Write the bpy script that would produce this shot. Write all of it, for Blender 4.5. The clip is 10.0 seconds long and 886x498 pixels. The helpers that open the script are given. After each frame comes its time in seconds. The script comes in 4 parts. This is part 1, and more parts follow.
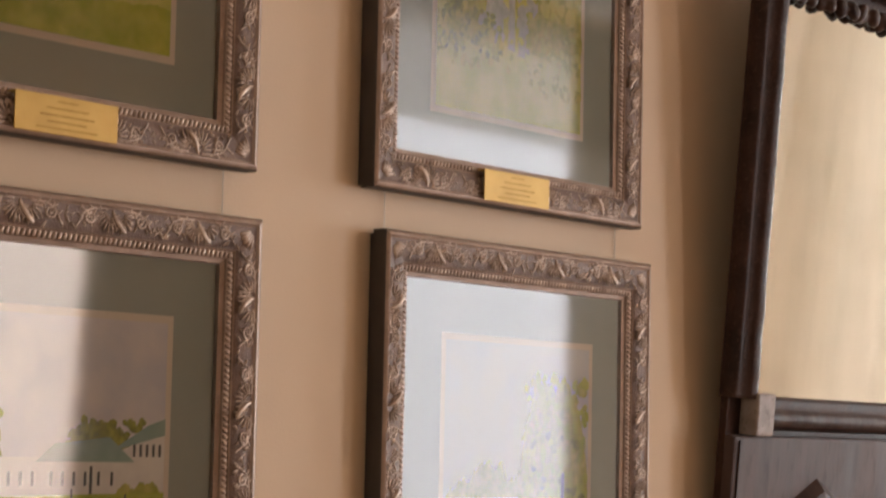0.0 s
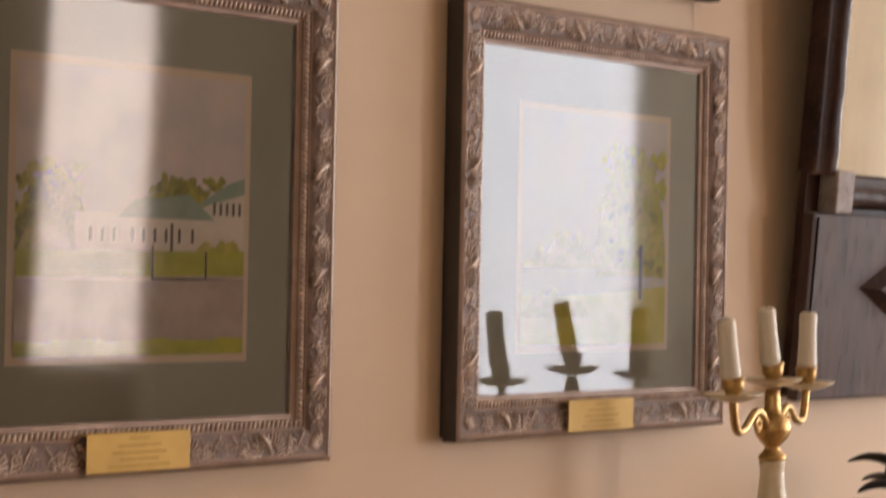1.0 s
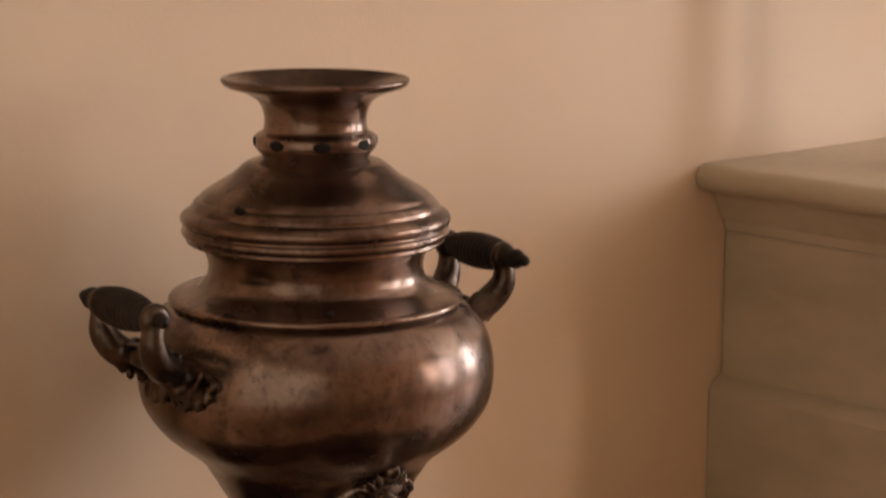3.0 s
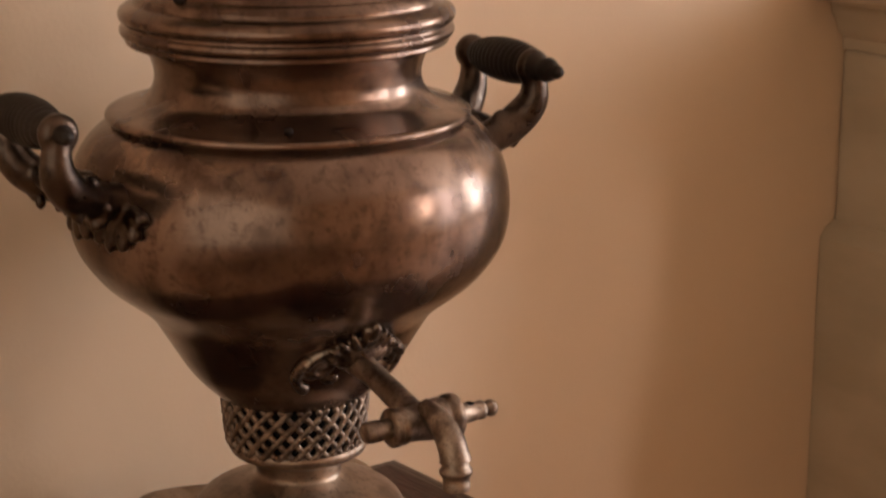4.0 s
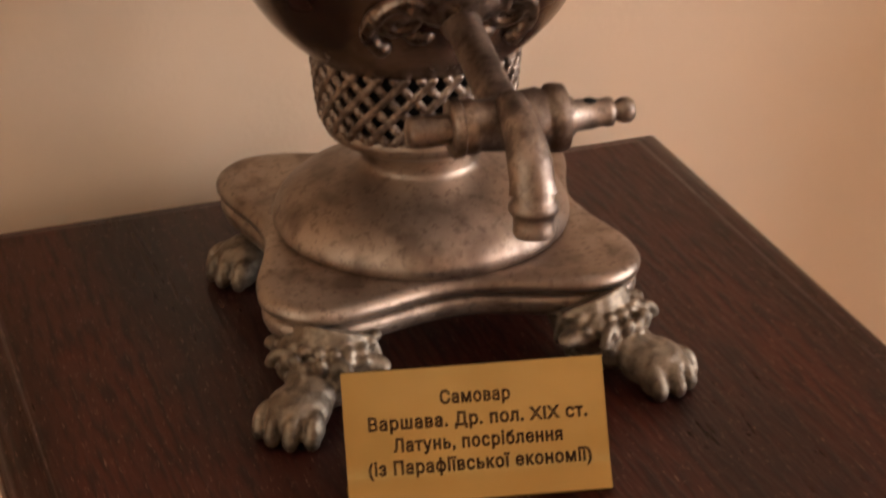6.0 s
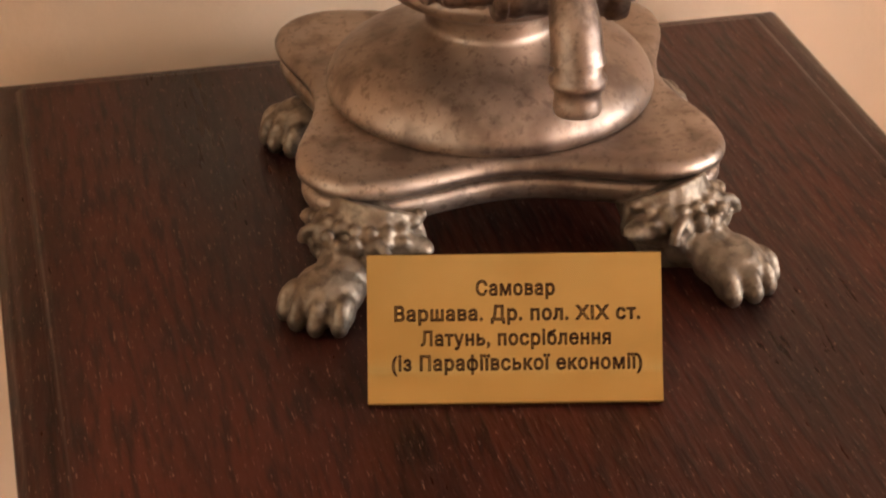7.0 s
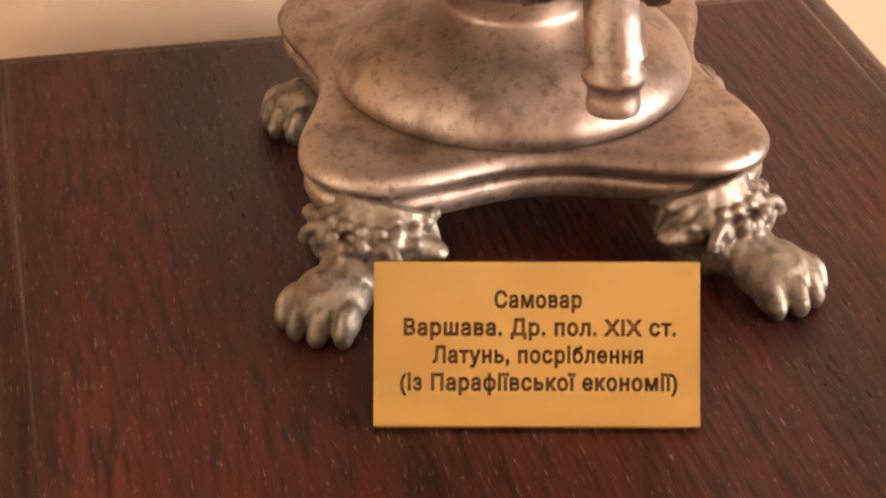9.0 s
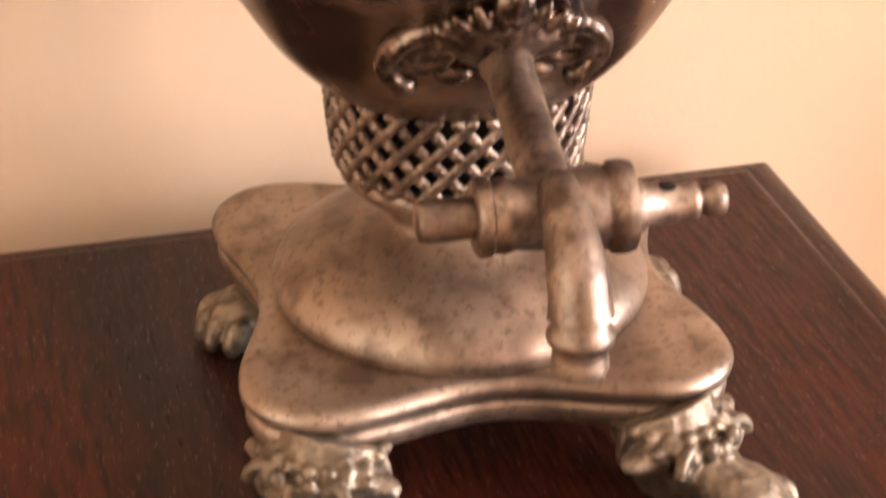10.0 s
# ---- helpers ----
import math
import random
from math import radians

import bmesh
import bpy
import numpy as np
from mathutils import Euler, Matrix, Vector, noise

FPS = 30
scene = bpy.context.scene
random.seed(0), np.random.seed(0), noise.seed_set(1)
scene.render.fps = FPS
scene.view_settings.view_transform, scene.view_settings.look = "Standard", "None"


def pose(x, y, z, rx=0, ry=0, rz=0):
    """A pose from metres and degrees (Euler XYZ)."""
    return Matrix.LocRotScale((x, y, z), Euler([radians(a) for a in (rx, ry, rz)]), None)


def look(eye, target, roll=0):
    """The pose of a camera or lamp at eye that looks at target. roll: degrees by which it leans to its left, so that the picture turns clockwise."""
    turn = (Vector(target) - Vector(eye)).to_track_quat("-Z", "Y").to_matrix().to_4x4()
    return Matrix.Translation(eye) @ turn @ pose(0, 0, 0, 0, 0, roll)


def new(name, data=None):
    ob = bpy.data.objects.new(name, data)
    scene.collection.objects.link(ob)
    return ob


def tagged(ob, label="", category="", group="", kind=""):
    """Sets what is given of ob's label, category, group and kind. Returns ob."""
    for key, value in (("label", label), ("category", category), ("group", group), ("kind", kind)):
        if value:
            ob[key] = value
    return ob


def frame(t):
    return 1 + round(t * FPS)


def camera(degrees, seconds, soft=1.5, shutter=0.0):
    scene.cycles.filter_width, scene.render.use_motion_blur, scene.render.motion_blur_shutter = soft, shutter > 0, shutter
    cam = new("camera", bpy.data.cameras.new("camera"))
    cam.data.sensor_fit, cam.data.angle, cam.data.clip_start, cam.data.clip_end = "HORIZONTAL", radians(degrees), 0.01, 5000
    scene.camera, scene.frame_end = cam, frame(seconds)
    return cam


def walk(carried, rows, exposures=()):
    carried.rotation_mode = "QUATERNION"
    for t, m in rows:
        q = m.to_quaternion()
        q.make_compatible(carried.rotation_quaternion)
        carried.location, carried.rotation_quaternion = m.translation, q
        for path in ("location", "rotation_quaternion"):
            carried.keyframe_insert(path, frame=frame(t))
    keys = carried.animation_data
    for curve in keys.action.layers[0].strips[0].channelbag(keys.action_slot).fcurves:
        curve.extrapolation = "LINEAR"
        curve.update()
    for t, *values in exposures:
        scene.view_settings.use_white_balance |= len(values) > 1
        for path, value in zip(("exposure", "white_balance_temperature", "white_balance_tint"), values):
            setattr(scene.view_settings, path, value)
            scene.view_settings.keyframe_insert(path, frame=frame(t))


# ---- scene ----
cam = camera(23.96, 10.0, soft=2.0, shutter=0.4)
PATH = [
    (0, (-1.0930, -1.5398, 1.5713), (-0.3375, -0.8914, 1.6652), 1.20),
    (0.1, (-1.0937, -1.5387, 1.5647), (-0.3393, -0.8884, 1.6535), 1.17),
    (0.3, (-1.0953, -1.5362, 1.5494), (-0.3435, -0.8816, 1.6261), 1.11),
    (0.5, (-1.0972, -1.5333, 1.5314), (-0.3484, -0.8735, 1.5941), 1.04),
    (1, (-1.0877, -1.5184, 1.5001), (-0.3486, -0.8450, 1.5135), 1.08),
    (1.5, (-1.0591, -1.5006, 1.4750), (-0.3342, -0.8134, 1.4270), 1.12),
    (2, (-0.9990, -1.4654, 1.4506), (-0.2912, -0.7678, 1.3391), 1.08),
    (2.5, (-0.8997, -1.3900, 1.4004), (-0.2080, -0.6849, 1.2444), 0.66),
    (2.7, (-0.8603, -1.3605, 1.3801), (-0.1743, -0.6521, 1.2138), 0.56),
    (3.8, (-0.5596, -1.1928, 1.2815), (0.0563, -0.4410, 1.0459), 0.22),
    (4, (-0.5086, -1.1719, 1.2724), (0.0871, -0.4098, 1.0188), 0.22),
    (4.5, (-0.3896, -1.1225, 1.2591), (0.1464, -0.3343, 0.9570), 0.77),
    (5, (-0.2790, -1.0604, 1.2369), (0.1841, -0.2470, 0.8850), 0.79),
    (5.5, (-0.1878, -1.0051, 1.2116), (0.1948, -0.1726, 0.8109), 0.40),
    (6, (-0.1087, -0.9605, 1.1872), (0.1885, -0.1167, 0.7404), -0.61),
    (6.2, (-0.0873, -0.9512, 1.1674), (0.1822, -0.0998, 0.7173), -0.53),
    (7.5, (-0.0265, -0.8808, 1.1474), (0.1599, -0.0509, 0.6217), 0.00),
    (8, (-0.0268, -0.8677, 1.1405), (0.1612, -0.0397, 0.6123), 0.42),
    (8.5, (-0.0250, -0.8563, 1.1341), (0.1637, -0.0270, 0.6080), 0.59),
    (9, (-0.0221, -0.8400, 1.1284), (0.1718, -0.0062, 0.6115), 0.58),
    (9.5, (-0.0199, -0.8127, 1.1319), (0.1895, 0.0255, 0.6284), 0.63),
    (9.7, (-0.0189, -0.8016, 1.14), (0.1993, 0.0376, 0.6422), 0.51),
    (9.9, (-0.0178, -0.7888, 1.1494), (0.2106, 0.0515, 0.658), 0.38),
    (10, (-0.0172, -0.7819, 1.1545), (0.2167, 0.0591, 0.6666), 0.31),
]
EXPOSURE = [(0.0, -0.50, 6350, 7), (1.0, -0.46, 6350, 8), (2.0, -0.22, 6350, 8), (2.7, -0.12, 6300, 8), (4.0, 0.12, 6450, 10), (5.0, 0.42, 6300, 9), (5.5, 0.48, 6200, 9),
            (6.2, 0.58, 6150, 9), (7.5, 1.30, 6250, 10), (8.5, 1.64, 6200, 10), (9.5, 1.74, 6100, 10), (10.0, 1.70, 6100, 11)]
walk(cam, [(t, look(e, a, r)) for t, e, a, r in PATH], EXPOSURE)

# ---- world and light ----
world = bpy.data.worlds.new("sky")
scene.world = world
world.use_nodes = True
wn = world.node_tree.nodes
sky = wn.new("ShaderNodeTexSky")
sky.sky_type = "NISHITA"
sky.sun_disc = False
sky.sun_elevation, sky.sun_rotation = radians(35), radians(150)
wn["Background"].inputs["Strength"].default_value = 0.08
world.node_tree.links.new(sky.outputs[0], wn["Background"].inputs["Color"])


def window_light(x, z, y, w, h, watts, colour):
    lamp = bpy.data.lights.new("window_light", "AREA")
    lamp.shape, lamp.size, lamp.size_y, lamp.energy, lamp.color = "RECTANGLE", w, h, watts, colour
    ob = new("window_light", lamp)
    ob.matrix_world = look((x, y, z), (x, y + 1, z))
    return ob


WINDOWS = [(3.16, 0.92, 1.20, 2.62), (5.47, 1.8, 0.55, 3.3)]      # centre x, width, sill and head height of the window openings in the far wall
WIN_Z = (0.55, 3.0)
FAR_Y = -4.0
EAST_X, EAST_WIN = 7.4, (-2.75, -1.25)     # end wall and the span of its window
window_light(3.16, 1.91, FAR_Y - 0.02, 0.88, 1.40, 84, (1.0, 0.81, 0.73))
window_light(5.47, 1.925, FAR_Y - 0.02, 1.76, 2.70, 240, (0.97, 0.94, 1.0))
east = window_light(0, 0, 0, 1.46, 2.4, 205, (0.97, 0.97, 1.0))
east.matrix_world = look((EAST_X + 0.02, -2.0, 1.78), (EAST_X - 1, -2.0, 1.78))
# unseen west opening and lamp, added as fill for the left of the wall
WEST_X, WEST_FILL_SPAN = -2.3, (-3.7, -0.3)
west_fill = window_light(0, 0, 0, 3.34, 2.4, 24, (1.0, 0.88, 0.77))
west_fill.matrix_world = look((WEST_X - 0.02, -2.0, 1.78), (WEST_X + 1, -2.0, 1.78))


# ---- materials ----
def nodes_of(name):
    m = bpy.data.materials.new(name)
    m.use_nodes = True
    nt = m.node_tree
    return m, nt, nt.nodes, nt.links, nt.nodes["Principled BSDF"]


def surface(name, c1, c2, rough=(0.4, 0.6), metal=0.0, scale=8.0, fine=120.0, bump=0.05, c3=None, spec=0.5, stretch=(1, 1, 1), amount=1.0, band=(0.55, 0.72), speck=None):
    """A base colour that drifts between c1 and c2 in large soft patches, with c3 in fine specks, uneven gloss and fine relief."""
    m, nt, n, l, b = nodes_of(name)
    tc = n.new("ShaderNodeTexCoord")
    mp = n.new("ShaderNodeMapping")
    mp.inputs["Scale"].default_value = stretch
    l.new(tc.outputs["Object"], mp.inputs["Vector"])
    big = n.new("ShaderNodeTexNoise")
    big.inputs["Scale"].default_value, big.inputs["Detail"].default_value = scale, 5
    l.new(mp.outputs[0], big.inputs["Vector"])
    small = n.new("ShaderNodeTexNoise")
    small.inputs["Scale"].default_value, small.inputs["Detail"].default_value = fine, 4
    l.new(mp.outputs[0], small.inputs["Vector"])
    ramp = n.new("ShaderNodeValToRGB")
    ramp.color_ramp.elements[0].position, ramp.color_ramp.elements[1].position = 0.36, 0.64
    ramp.color_ramp.elements[0].color, ramp.color_ramp.elements[1].color = (*c1, 1), (*c2, 1)
    l.new(big.outputs["Fac"], ramp.inputs[0])
    col = ramp.outputs[0]
    if c3:
        mx = n.new("ShaderNodeMix")
        mx.data_type = "RGBA"
        r2 = n.new("ShaderNodeValToRGB")
        r2.color_ramp.elements[0].position, r2.color_ramp.elements[1].position = band
        r2.color_ramp.elements[1].color = (amount, amount, amount, 1)
        l.new(small.outputs["Fac"], r2.inputs[0])
        l.new(r2.outputs[0], mx.inputs["Factor"])
        l.new(col, mx.inputs["A"])
        mx.inputs["B"].default_value = (*c3, 1)
        col = mx.outputs["Result"]
    if speck:
        sc, sc_col, sc_amt, lo, hi = speck
        sn = n.new("ShaderNodeTexNoise")
        sn.inputs["Scale"].default_value, sn.inputs["Detail"].default_value, sn.inputs["Roughness"].default_value = sc, 6, 0.7
        l.new(mp.outputs[0], sn.inputs["Vector"])
        r3 = n.new("ShaderNodeValToRGB")
        r3.color_ramp.elements[0].position, r3.color_ramp.elements[1].position = lo, hi
        r3.color_ramp.elements[1].color = (sc_amt, sc_amt, sc_amt, 1)
        l.new(sn.outputs["Fac"], r3.inputs[0])
        m3 = n.new("ShaderNodeMix")
        m3.data_type = "RGBA"
        l.new(r3.outputs[0], m3.inputs["Factor"])
        l.new(col, m3.inputs["A"])
        m3.inputs["B"].default_value = (*sc_col, 1)
        col = m3.outputs["Result"]
    l.new(col, b.inputs["Base Color"])
    rr = n.new("ShaderNodeMapRange")
    rr.inputs["To Min"].default_value, rr.inputs["To Max"].default_value = rough
    rr.inputs["From Min"].default_value, rr.inputs["From Max"].default_value = 0.3, 0.7
    mixf = n.new("ShaderNodeMath")
    mixf.operation = "ADD"
    hf = n.new("ShaderNodeMath")
    hf.operation, hf.inputs[1].default_value = "MULTIPLY", 0.5
    l.new(small.outputs["Fac"], hf.inputs[0])
    hg = n.new("ShaderNodeMath")
    hg.operation, hg.inputs[1].default_value = "MULTIPLY", 0.5
    l.new(big.outputs["Fac"], hg.inputs[0])
    l.new(hf.outputs[0], mixf.inputs[0])
    l.new(hg.outputs[0], mixf.inputs[1])
    l.new(mixf.outputs[0], rr.inputs["Value"])
    l.new(rr.outputs[0], b.inputs["Roughness"])
    b.inputs["Metallic"].default_value = metal
    b.inputs["Specular IOR Level"].default_value = spec
    if bump:
        bp = n.new("ShaderNodeBump")
        bp.inputs["Strength"].default_value, bp.inputs["Distance"].default_value = bump, 0.002
        l.new(small.outputs["Fac"], bp.inputs["Height"])
        l.new(bp.outputs[0], b.inputs["Normal"])
    return m


def glass_pane(name):
    m, nt, n, l, b = nodes_of(name)
    n.remove(b)
    tr, gl, fr, mx = n.new("ShaderNodeBsdfTransparent"), n.new("ShaderNodeBsdfGlossy"), n.new("ShaderNodeFresnel"), n.new("ShaderNodeMixShader")
    gl.inputs["Roughness"].default_value = 0.045
    fr.inputs["IOR"].default_value = 1.56
    l.new(fr.outputs[0], mx.inputs[0])
    l.new(tr.outputs[0], mx.inputs[1])
    l.new(gl.outputs[0], mx.inputs[2])
    l.new(mx.outputs[0], n["Material Output"].inputs["Surface"])
    return m


def sheer(name, dense=0.3, tint=(0.85, 0.84, 0.82)):
    m, nt, n, l, b = nodes_of(name)
    n.remove(b)
    tr, tl, mx = n.new("ShaderNodeBsdfTransparent"), n.new("ShaderNodeBsdfTranslucent"), n.new("ShaderNodeMixShader")
    tl.inputs["Color"].default_value = (*tint, 1)
    mx.inputs[0].default_value = dense
    l.new(tr.outputs[0], mx.inputs[1])
    l.new(tl.outputs[0], mx.inputs[2])
    l.new(mx.outputs[0], n["Material Output"].inputs["Surface"])
    return m


M_WALL = surface("wall_paint", (0.640, 0.481, 0.328), (0.686, 0.517, 0.355), (0.55, 0.75), scale=1.6, fine=260, bump=0.10)
M_CEIL = surface("ceiling_paint", (0.78, 0.75, 0.70), (0.82, 0.79, 0.74), (0.7, 0.9), scale=1.5, bump=0.05)
M_FLOOR = surface("floor_wood", (0.30, 0.18, 0.10), (0.40, 0.25, 0.15), (0.35, 0.5), scale=5, stretch=(1, 12, 1))
M_STONE = surface("mantel_paint", (0.43, 0.355, 0.250), (0.52, 0.43, 0.310), (0.28, 0.45), scale=9, fine=60, bump=0.015, stretch=(1, 1, 2.5))
M_SILVER = surface("tarnished_silver_plate", (0.150, 0.098, 0.073), (0.280, 0.196, 0.152), (0.16, 0.33), 0.92, 12, 40, 0.06, c3=(0.080, 0.048, 0.036), amount=0.8, band=(0.45, 0.66), speck=(170, (0.062, 0.039, 0.030), 0.6, 0.50, 0.66))
M_BRACKET = surface("blackened_silver_casting", (0.050, 0.036, 0.029), (0.125, 0.094, 0.075), (0.24, 0.42), 1.0, 40, 160, 0.2, c3=(0.03, 0.022, 0.018), amount=0.8)
M_MOUNT = surface("dark_cast_silver", (0.120, 0.088, 0.068), (0.30, 0.235, 0.185), (0.22, 0.40), 0.95, 70, 180, 0.3, c3=(0.050, 0.034, 0.026), amount=0.85, band=(0.46, 0.62))
M_SILVER_FOOT = surface("worn_silver_plate", (0.240, 0.176, 0.132), (0.41, 0.322, 0.250), (0.32, 0.52), 0.88, 17, 60, 0.3, c3=(0.135, 0.089, 0.063), amount=0.7, band=(0.48, 0.66), speck=(260, (0.11, 0.074, 0.054), 0.55, 0.53, 0.62))
M_PAW = surface("dull_cast_silver", (0.160, 0.121, 0.085), (0.30, 0.238, 0.172), (0.42, 0.64), 0.82, 70, 190, 0.55, c3=(0.085, 0.060, 0.041), amount=0.65, band=(0.46, 0.62))
M_SILVER_TAP = surface("handled_silver_plate", (0.190, 0.140, 0.107), (0.35, 0.27, 0.21), (0.35, 0.55), 0.9, 45, 110, 0.25, c3=(0.085, 0.057, 0.042), amount=0.75, band=(0.47, 0.63), speck=(300, (0.085, 0.058, 0.045), 0.55, 0.5, 0.64))
# black for the small fittings, and for the shade painted inside holes
M_BLACK_AND_SHADE = surface("blackened_metal_and_hole_shade", (0.012, 0.010, 0.009), (0.022, 0.018, 0.015), (0.6, 0.8), 0.0, 30, 200, 0.1, spec=0.1)
M_GRIP = surface("blackened_wood", (0.014, 0.010, 0.008), (0.028, 0.020, 0.016), (0.4, 0.6), 0, 60, 300, 0.1, spec=0.2)
M_TABLE = surface("mahogany_veneer", (0.0160, 0.0060, 0.0046), (0.060, 0.0130, 0.0066), (0.24, 0.40), 0, 2.4, 40, 0.3, c3=(0.007, 0.0030, 0.0025), stretch=(8, 0.9, 6), amount=0.7, band=(0.47, 0.63), speck=(140, (0.26, 0.165, 0.125), 0.6, 0.60, 0.65), spec=0.19)
M_BRASS = surface("brushed_brass", (0.46, 0.345, 0.135), (0.56, 0.43, 0.185), (0.16, 0.24), 1.0, 12, 60, 0.0, stretch=(1, 1, 2))
M_GILT = surface("gilt_brass", (0.48, 0.31, 0.12), (0.62, 0.42, 0.18), (0.28, 0.44), 1.0, 60, 300, 0.15, c3=(0.24, 0.145, 0.055))
M_INK = surface("engraved_ink", (0.020, 0.009, 0.005), (0.034, 0.015, 0.007), (0.8, 0.95), 0, 50, 300, 0.0, spec=0.02)
M_WORN_INK = surface("worn_engraving", (0.28, 0.17, 0.04), (0.36, 0.22, 0.055), (0.6, 0.8), 0, 50, 300, 0.0, spec=0.1)
M_FRAME = surface("silvered_brown_frame", (0.27, 0.188, 0.143), (0.36, 0.258, 0.203), (0.34, 0.52), 0.35, 30, 260, 0.2, c3=(0.19, 0.125, 0.092), amount=0.5)
M_FRAME_GROUND = surface("brown_stippled_ground", (0.120, 0.073, 0.053), (0.185, 0.118, 0.088), (0.42, 0.62), 0.2, 60, 420, 0.5, c3=(0.25, 0.17, 0.13), amount=0.5)
M_PLAQUE = surface("dull_yellow_brass", (0.44, 0.27, 0.055), (0.52, 0.33, 0.075), (0.42, 0.55), 0.35, 20, 300, 0.05)
# relief and beading: the beige highlights are painted in as a paler base
M_FRAME_HI = surface("highlight_toned_relief", (0.33, 0.240, 0.185), (0.60, 0.475, 0.385), (0.26, 0.42), 0.4, 60, 300, 0.15, c3=(0.20, 0.13, 0.097), amount=0.55)
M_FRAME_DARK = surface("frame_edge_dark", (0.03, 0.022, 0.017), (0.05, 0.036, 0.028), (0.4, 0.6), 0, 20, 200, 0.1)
M_MAT = surface("green_grey_mount", (0.335, 0.360, 0.305), (0.385, 0.410, 0.350), (0.8, 0.95), 0, 4, 400, 0.05)
M_PAPER = surface("cream_paper", (0.72, 0.63, 0.51), (0.77, 0.69, 0.57), (0.8, 0.9), 0, 4, 300, 0.02)
M_GLASS = glass_pane("picture_glass")
M_SHEER = sheer("sheer_curtain")
M_FADE_CLOTH = sheer("reflection_fade_cloth", 0.90, (0.50, 0.48, 0.44))
# dense cloth that spreads the added west fill lamp
M_FILL_DIFFUSER = sheer("fill_light_curtain", 0.94, (0.86, 0.76, 0.62))
M_DARKWOOD = surface("dark_carved_walnut", (0.024, 0.011, 0.008), (0.055, 0.027, 0.019), (0.34, 0.55), 0, 18, 160, 0.3, c3=(0.085, 0.045, 0.032), amount=0.6, spec=0.13)
M_PANEL = surface("polished_dark_panel", (0.060, 0.038, 0.034), (0.105, 0.070, 0.062), (0.40, 0.6), 0, 9, 50, 0.2, c3=(0.036, 0.021, 0.018), amount=0.6, spec=0.12, stretch=(2, 1, 0.5))
M_BLOCK = surface("worn_pale_block", (0.22, 0.17, 0.15), (0.34, 0.28, 0.25), (0.4, 0.6), 0, 40, 160, 0.2, c3=(0.12, 0.08, 0.07), amount=0.6, spec=0.2)
M_MIRROR = surface("mirror_silver", (0.66, 0.64, 0.58), (0.76, 0.73, 0.67), (0.02, 0.09), 1.0, 5, 60, 0.0, stretch=(2, 1, 0.5))
M_BEVEL = surface("mirror_bevel", (0.80, 0.80, 0.78), (0.86, 0.86, 0.84), (0.02, 0.06), 1.0, 20, 60, 0.0)
M_ONYX = surface("cream_onyx", (0.64, 0.54, 0.36), (0.71, 0.62, 0.45), (0.18, 0.3), 0, 22, 120, 0.0, c3=(0.56, 0.44, 0.27), amount=0.5)
M_WAX = surface("candle_wax", (0.74, 0.68, 0.56), (0.80, 0.75, 0.64), (0.35, 0.5), 0, 30, 200, 0.04)
M_BRONZE = surface("black_bronze", (0.018, 0.017, 0.015), (0.04, 0.036, 0.03), (0.3, 0.5), 0.5, 40, 200, 0.1)
M_DRAPE = surface("cream_drape", (0.76, 0.72, 0.64), (0.82, 0.78, 0.70), (0.7, 0.9), 0, 6, 300, 0.1)
M_WINFRAME = surface("white_window_paint", (0.76, 0.75, 0.72), (0.80, 0.79, 0.76), (0.35, 0.5), 0, 5, 100, 0.03)


# ---- mesh helpers ----
def mesh_of(name, verts, faces, mats, smooth=True, idx=None):
    me = bpy.data.meshes.new(name)
    me.from_pydata([tuple(v) for v in verts], [], faces)
    for mt in (mats if isinstance(mats, (list, tuple)) else [mats]):
        me.materials.append(mt)
    if idx:
        me.polygons.foreach_set("material_index", idx)
    me.polygons.foreach_set("use_smooth", [smooth] * len(me.polygons))
    me.update()
    return me


def part(name, data, material, parent=None, label="", m=None, smooth=True):
    """One mesh object, from a bmesh, a mesh or (verts, faces), under a thing or a part."""
    if isinstance(data, bmesh.types.BMesh):
        me = bpy.data.meshes.new(name)
        bmesh.ops.recalc_face_normals(data, faces=data.faces)
        data.to_mesh(me)
        data.free()
        me.materials.append(material)
        me.polygons.foreach_set("use_smooth", [smooth] * len(me.polygons))
    elif isinstance(data, tuple):
        me = mesh_of(name, data[0], data[1], material, smooth)
    else:
        me = data
    ob = new(name, me)
    if parent:
        ob.parent = parent
    if m is not None:
        ob.matrix_basis = m
    if label:
        ob["label"] = label
    return ob


def thing(name, m, label, category, group="", kind=""):
    ob = new(name)
    ob.empty_display_size = 0.05
    ob.matrix_basis = m
    return tagged(ob, label, category, group, kind)


def auto_sharp(ob, deg=40):
    me = ob.data
    bm = bmesh.new()
    bm.from_mesh(me)
    lim = radians(deg)
    for e in bm.edges:
        if len(e.link_faces) == 2 and e.calc_face_angle(0) > lim:
            e.smooth = False
    bm.to_mesh(me)
    bm.free()
    return ob


def smooth_profile(pts, n=3):
    """Rounds a profile by one Catmull-Rom pass."""
    out = []
    P = [Vector(p) for p in pts]
    for i in range(len(P) - 1):
        a, b, c, d = P[max(i - 1, 0)], P[i], P[i + 1], P[min(i + 2, len(P) - 1)]
        for k in range(n):
            t = k / n
            out.append(0.5 * ((2 * b) + (c - a) * t + (2 * a - 5 * b + 4 * c - d) * t * t + (3 * b - a - 3 * c + d) * t ** 3))
    out.append(P[-1])
    return [(max(p[0], 0.0), p[1]) for p in out]


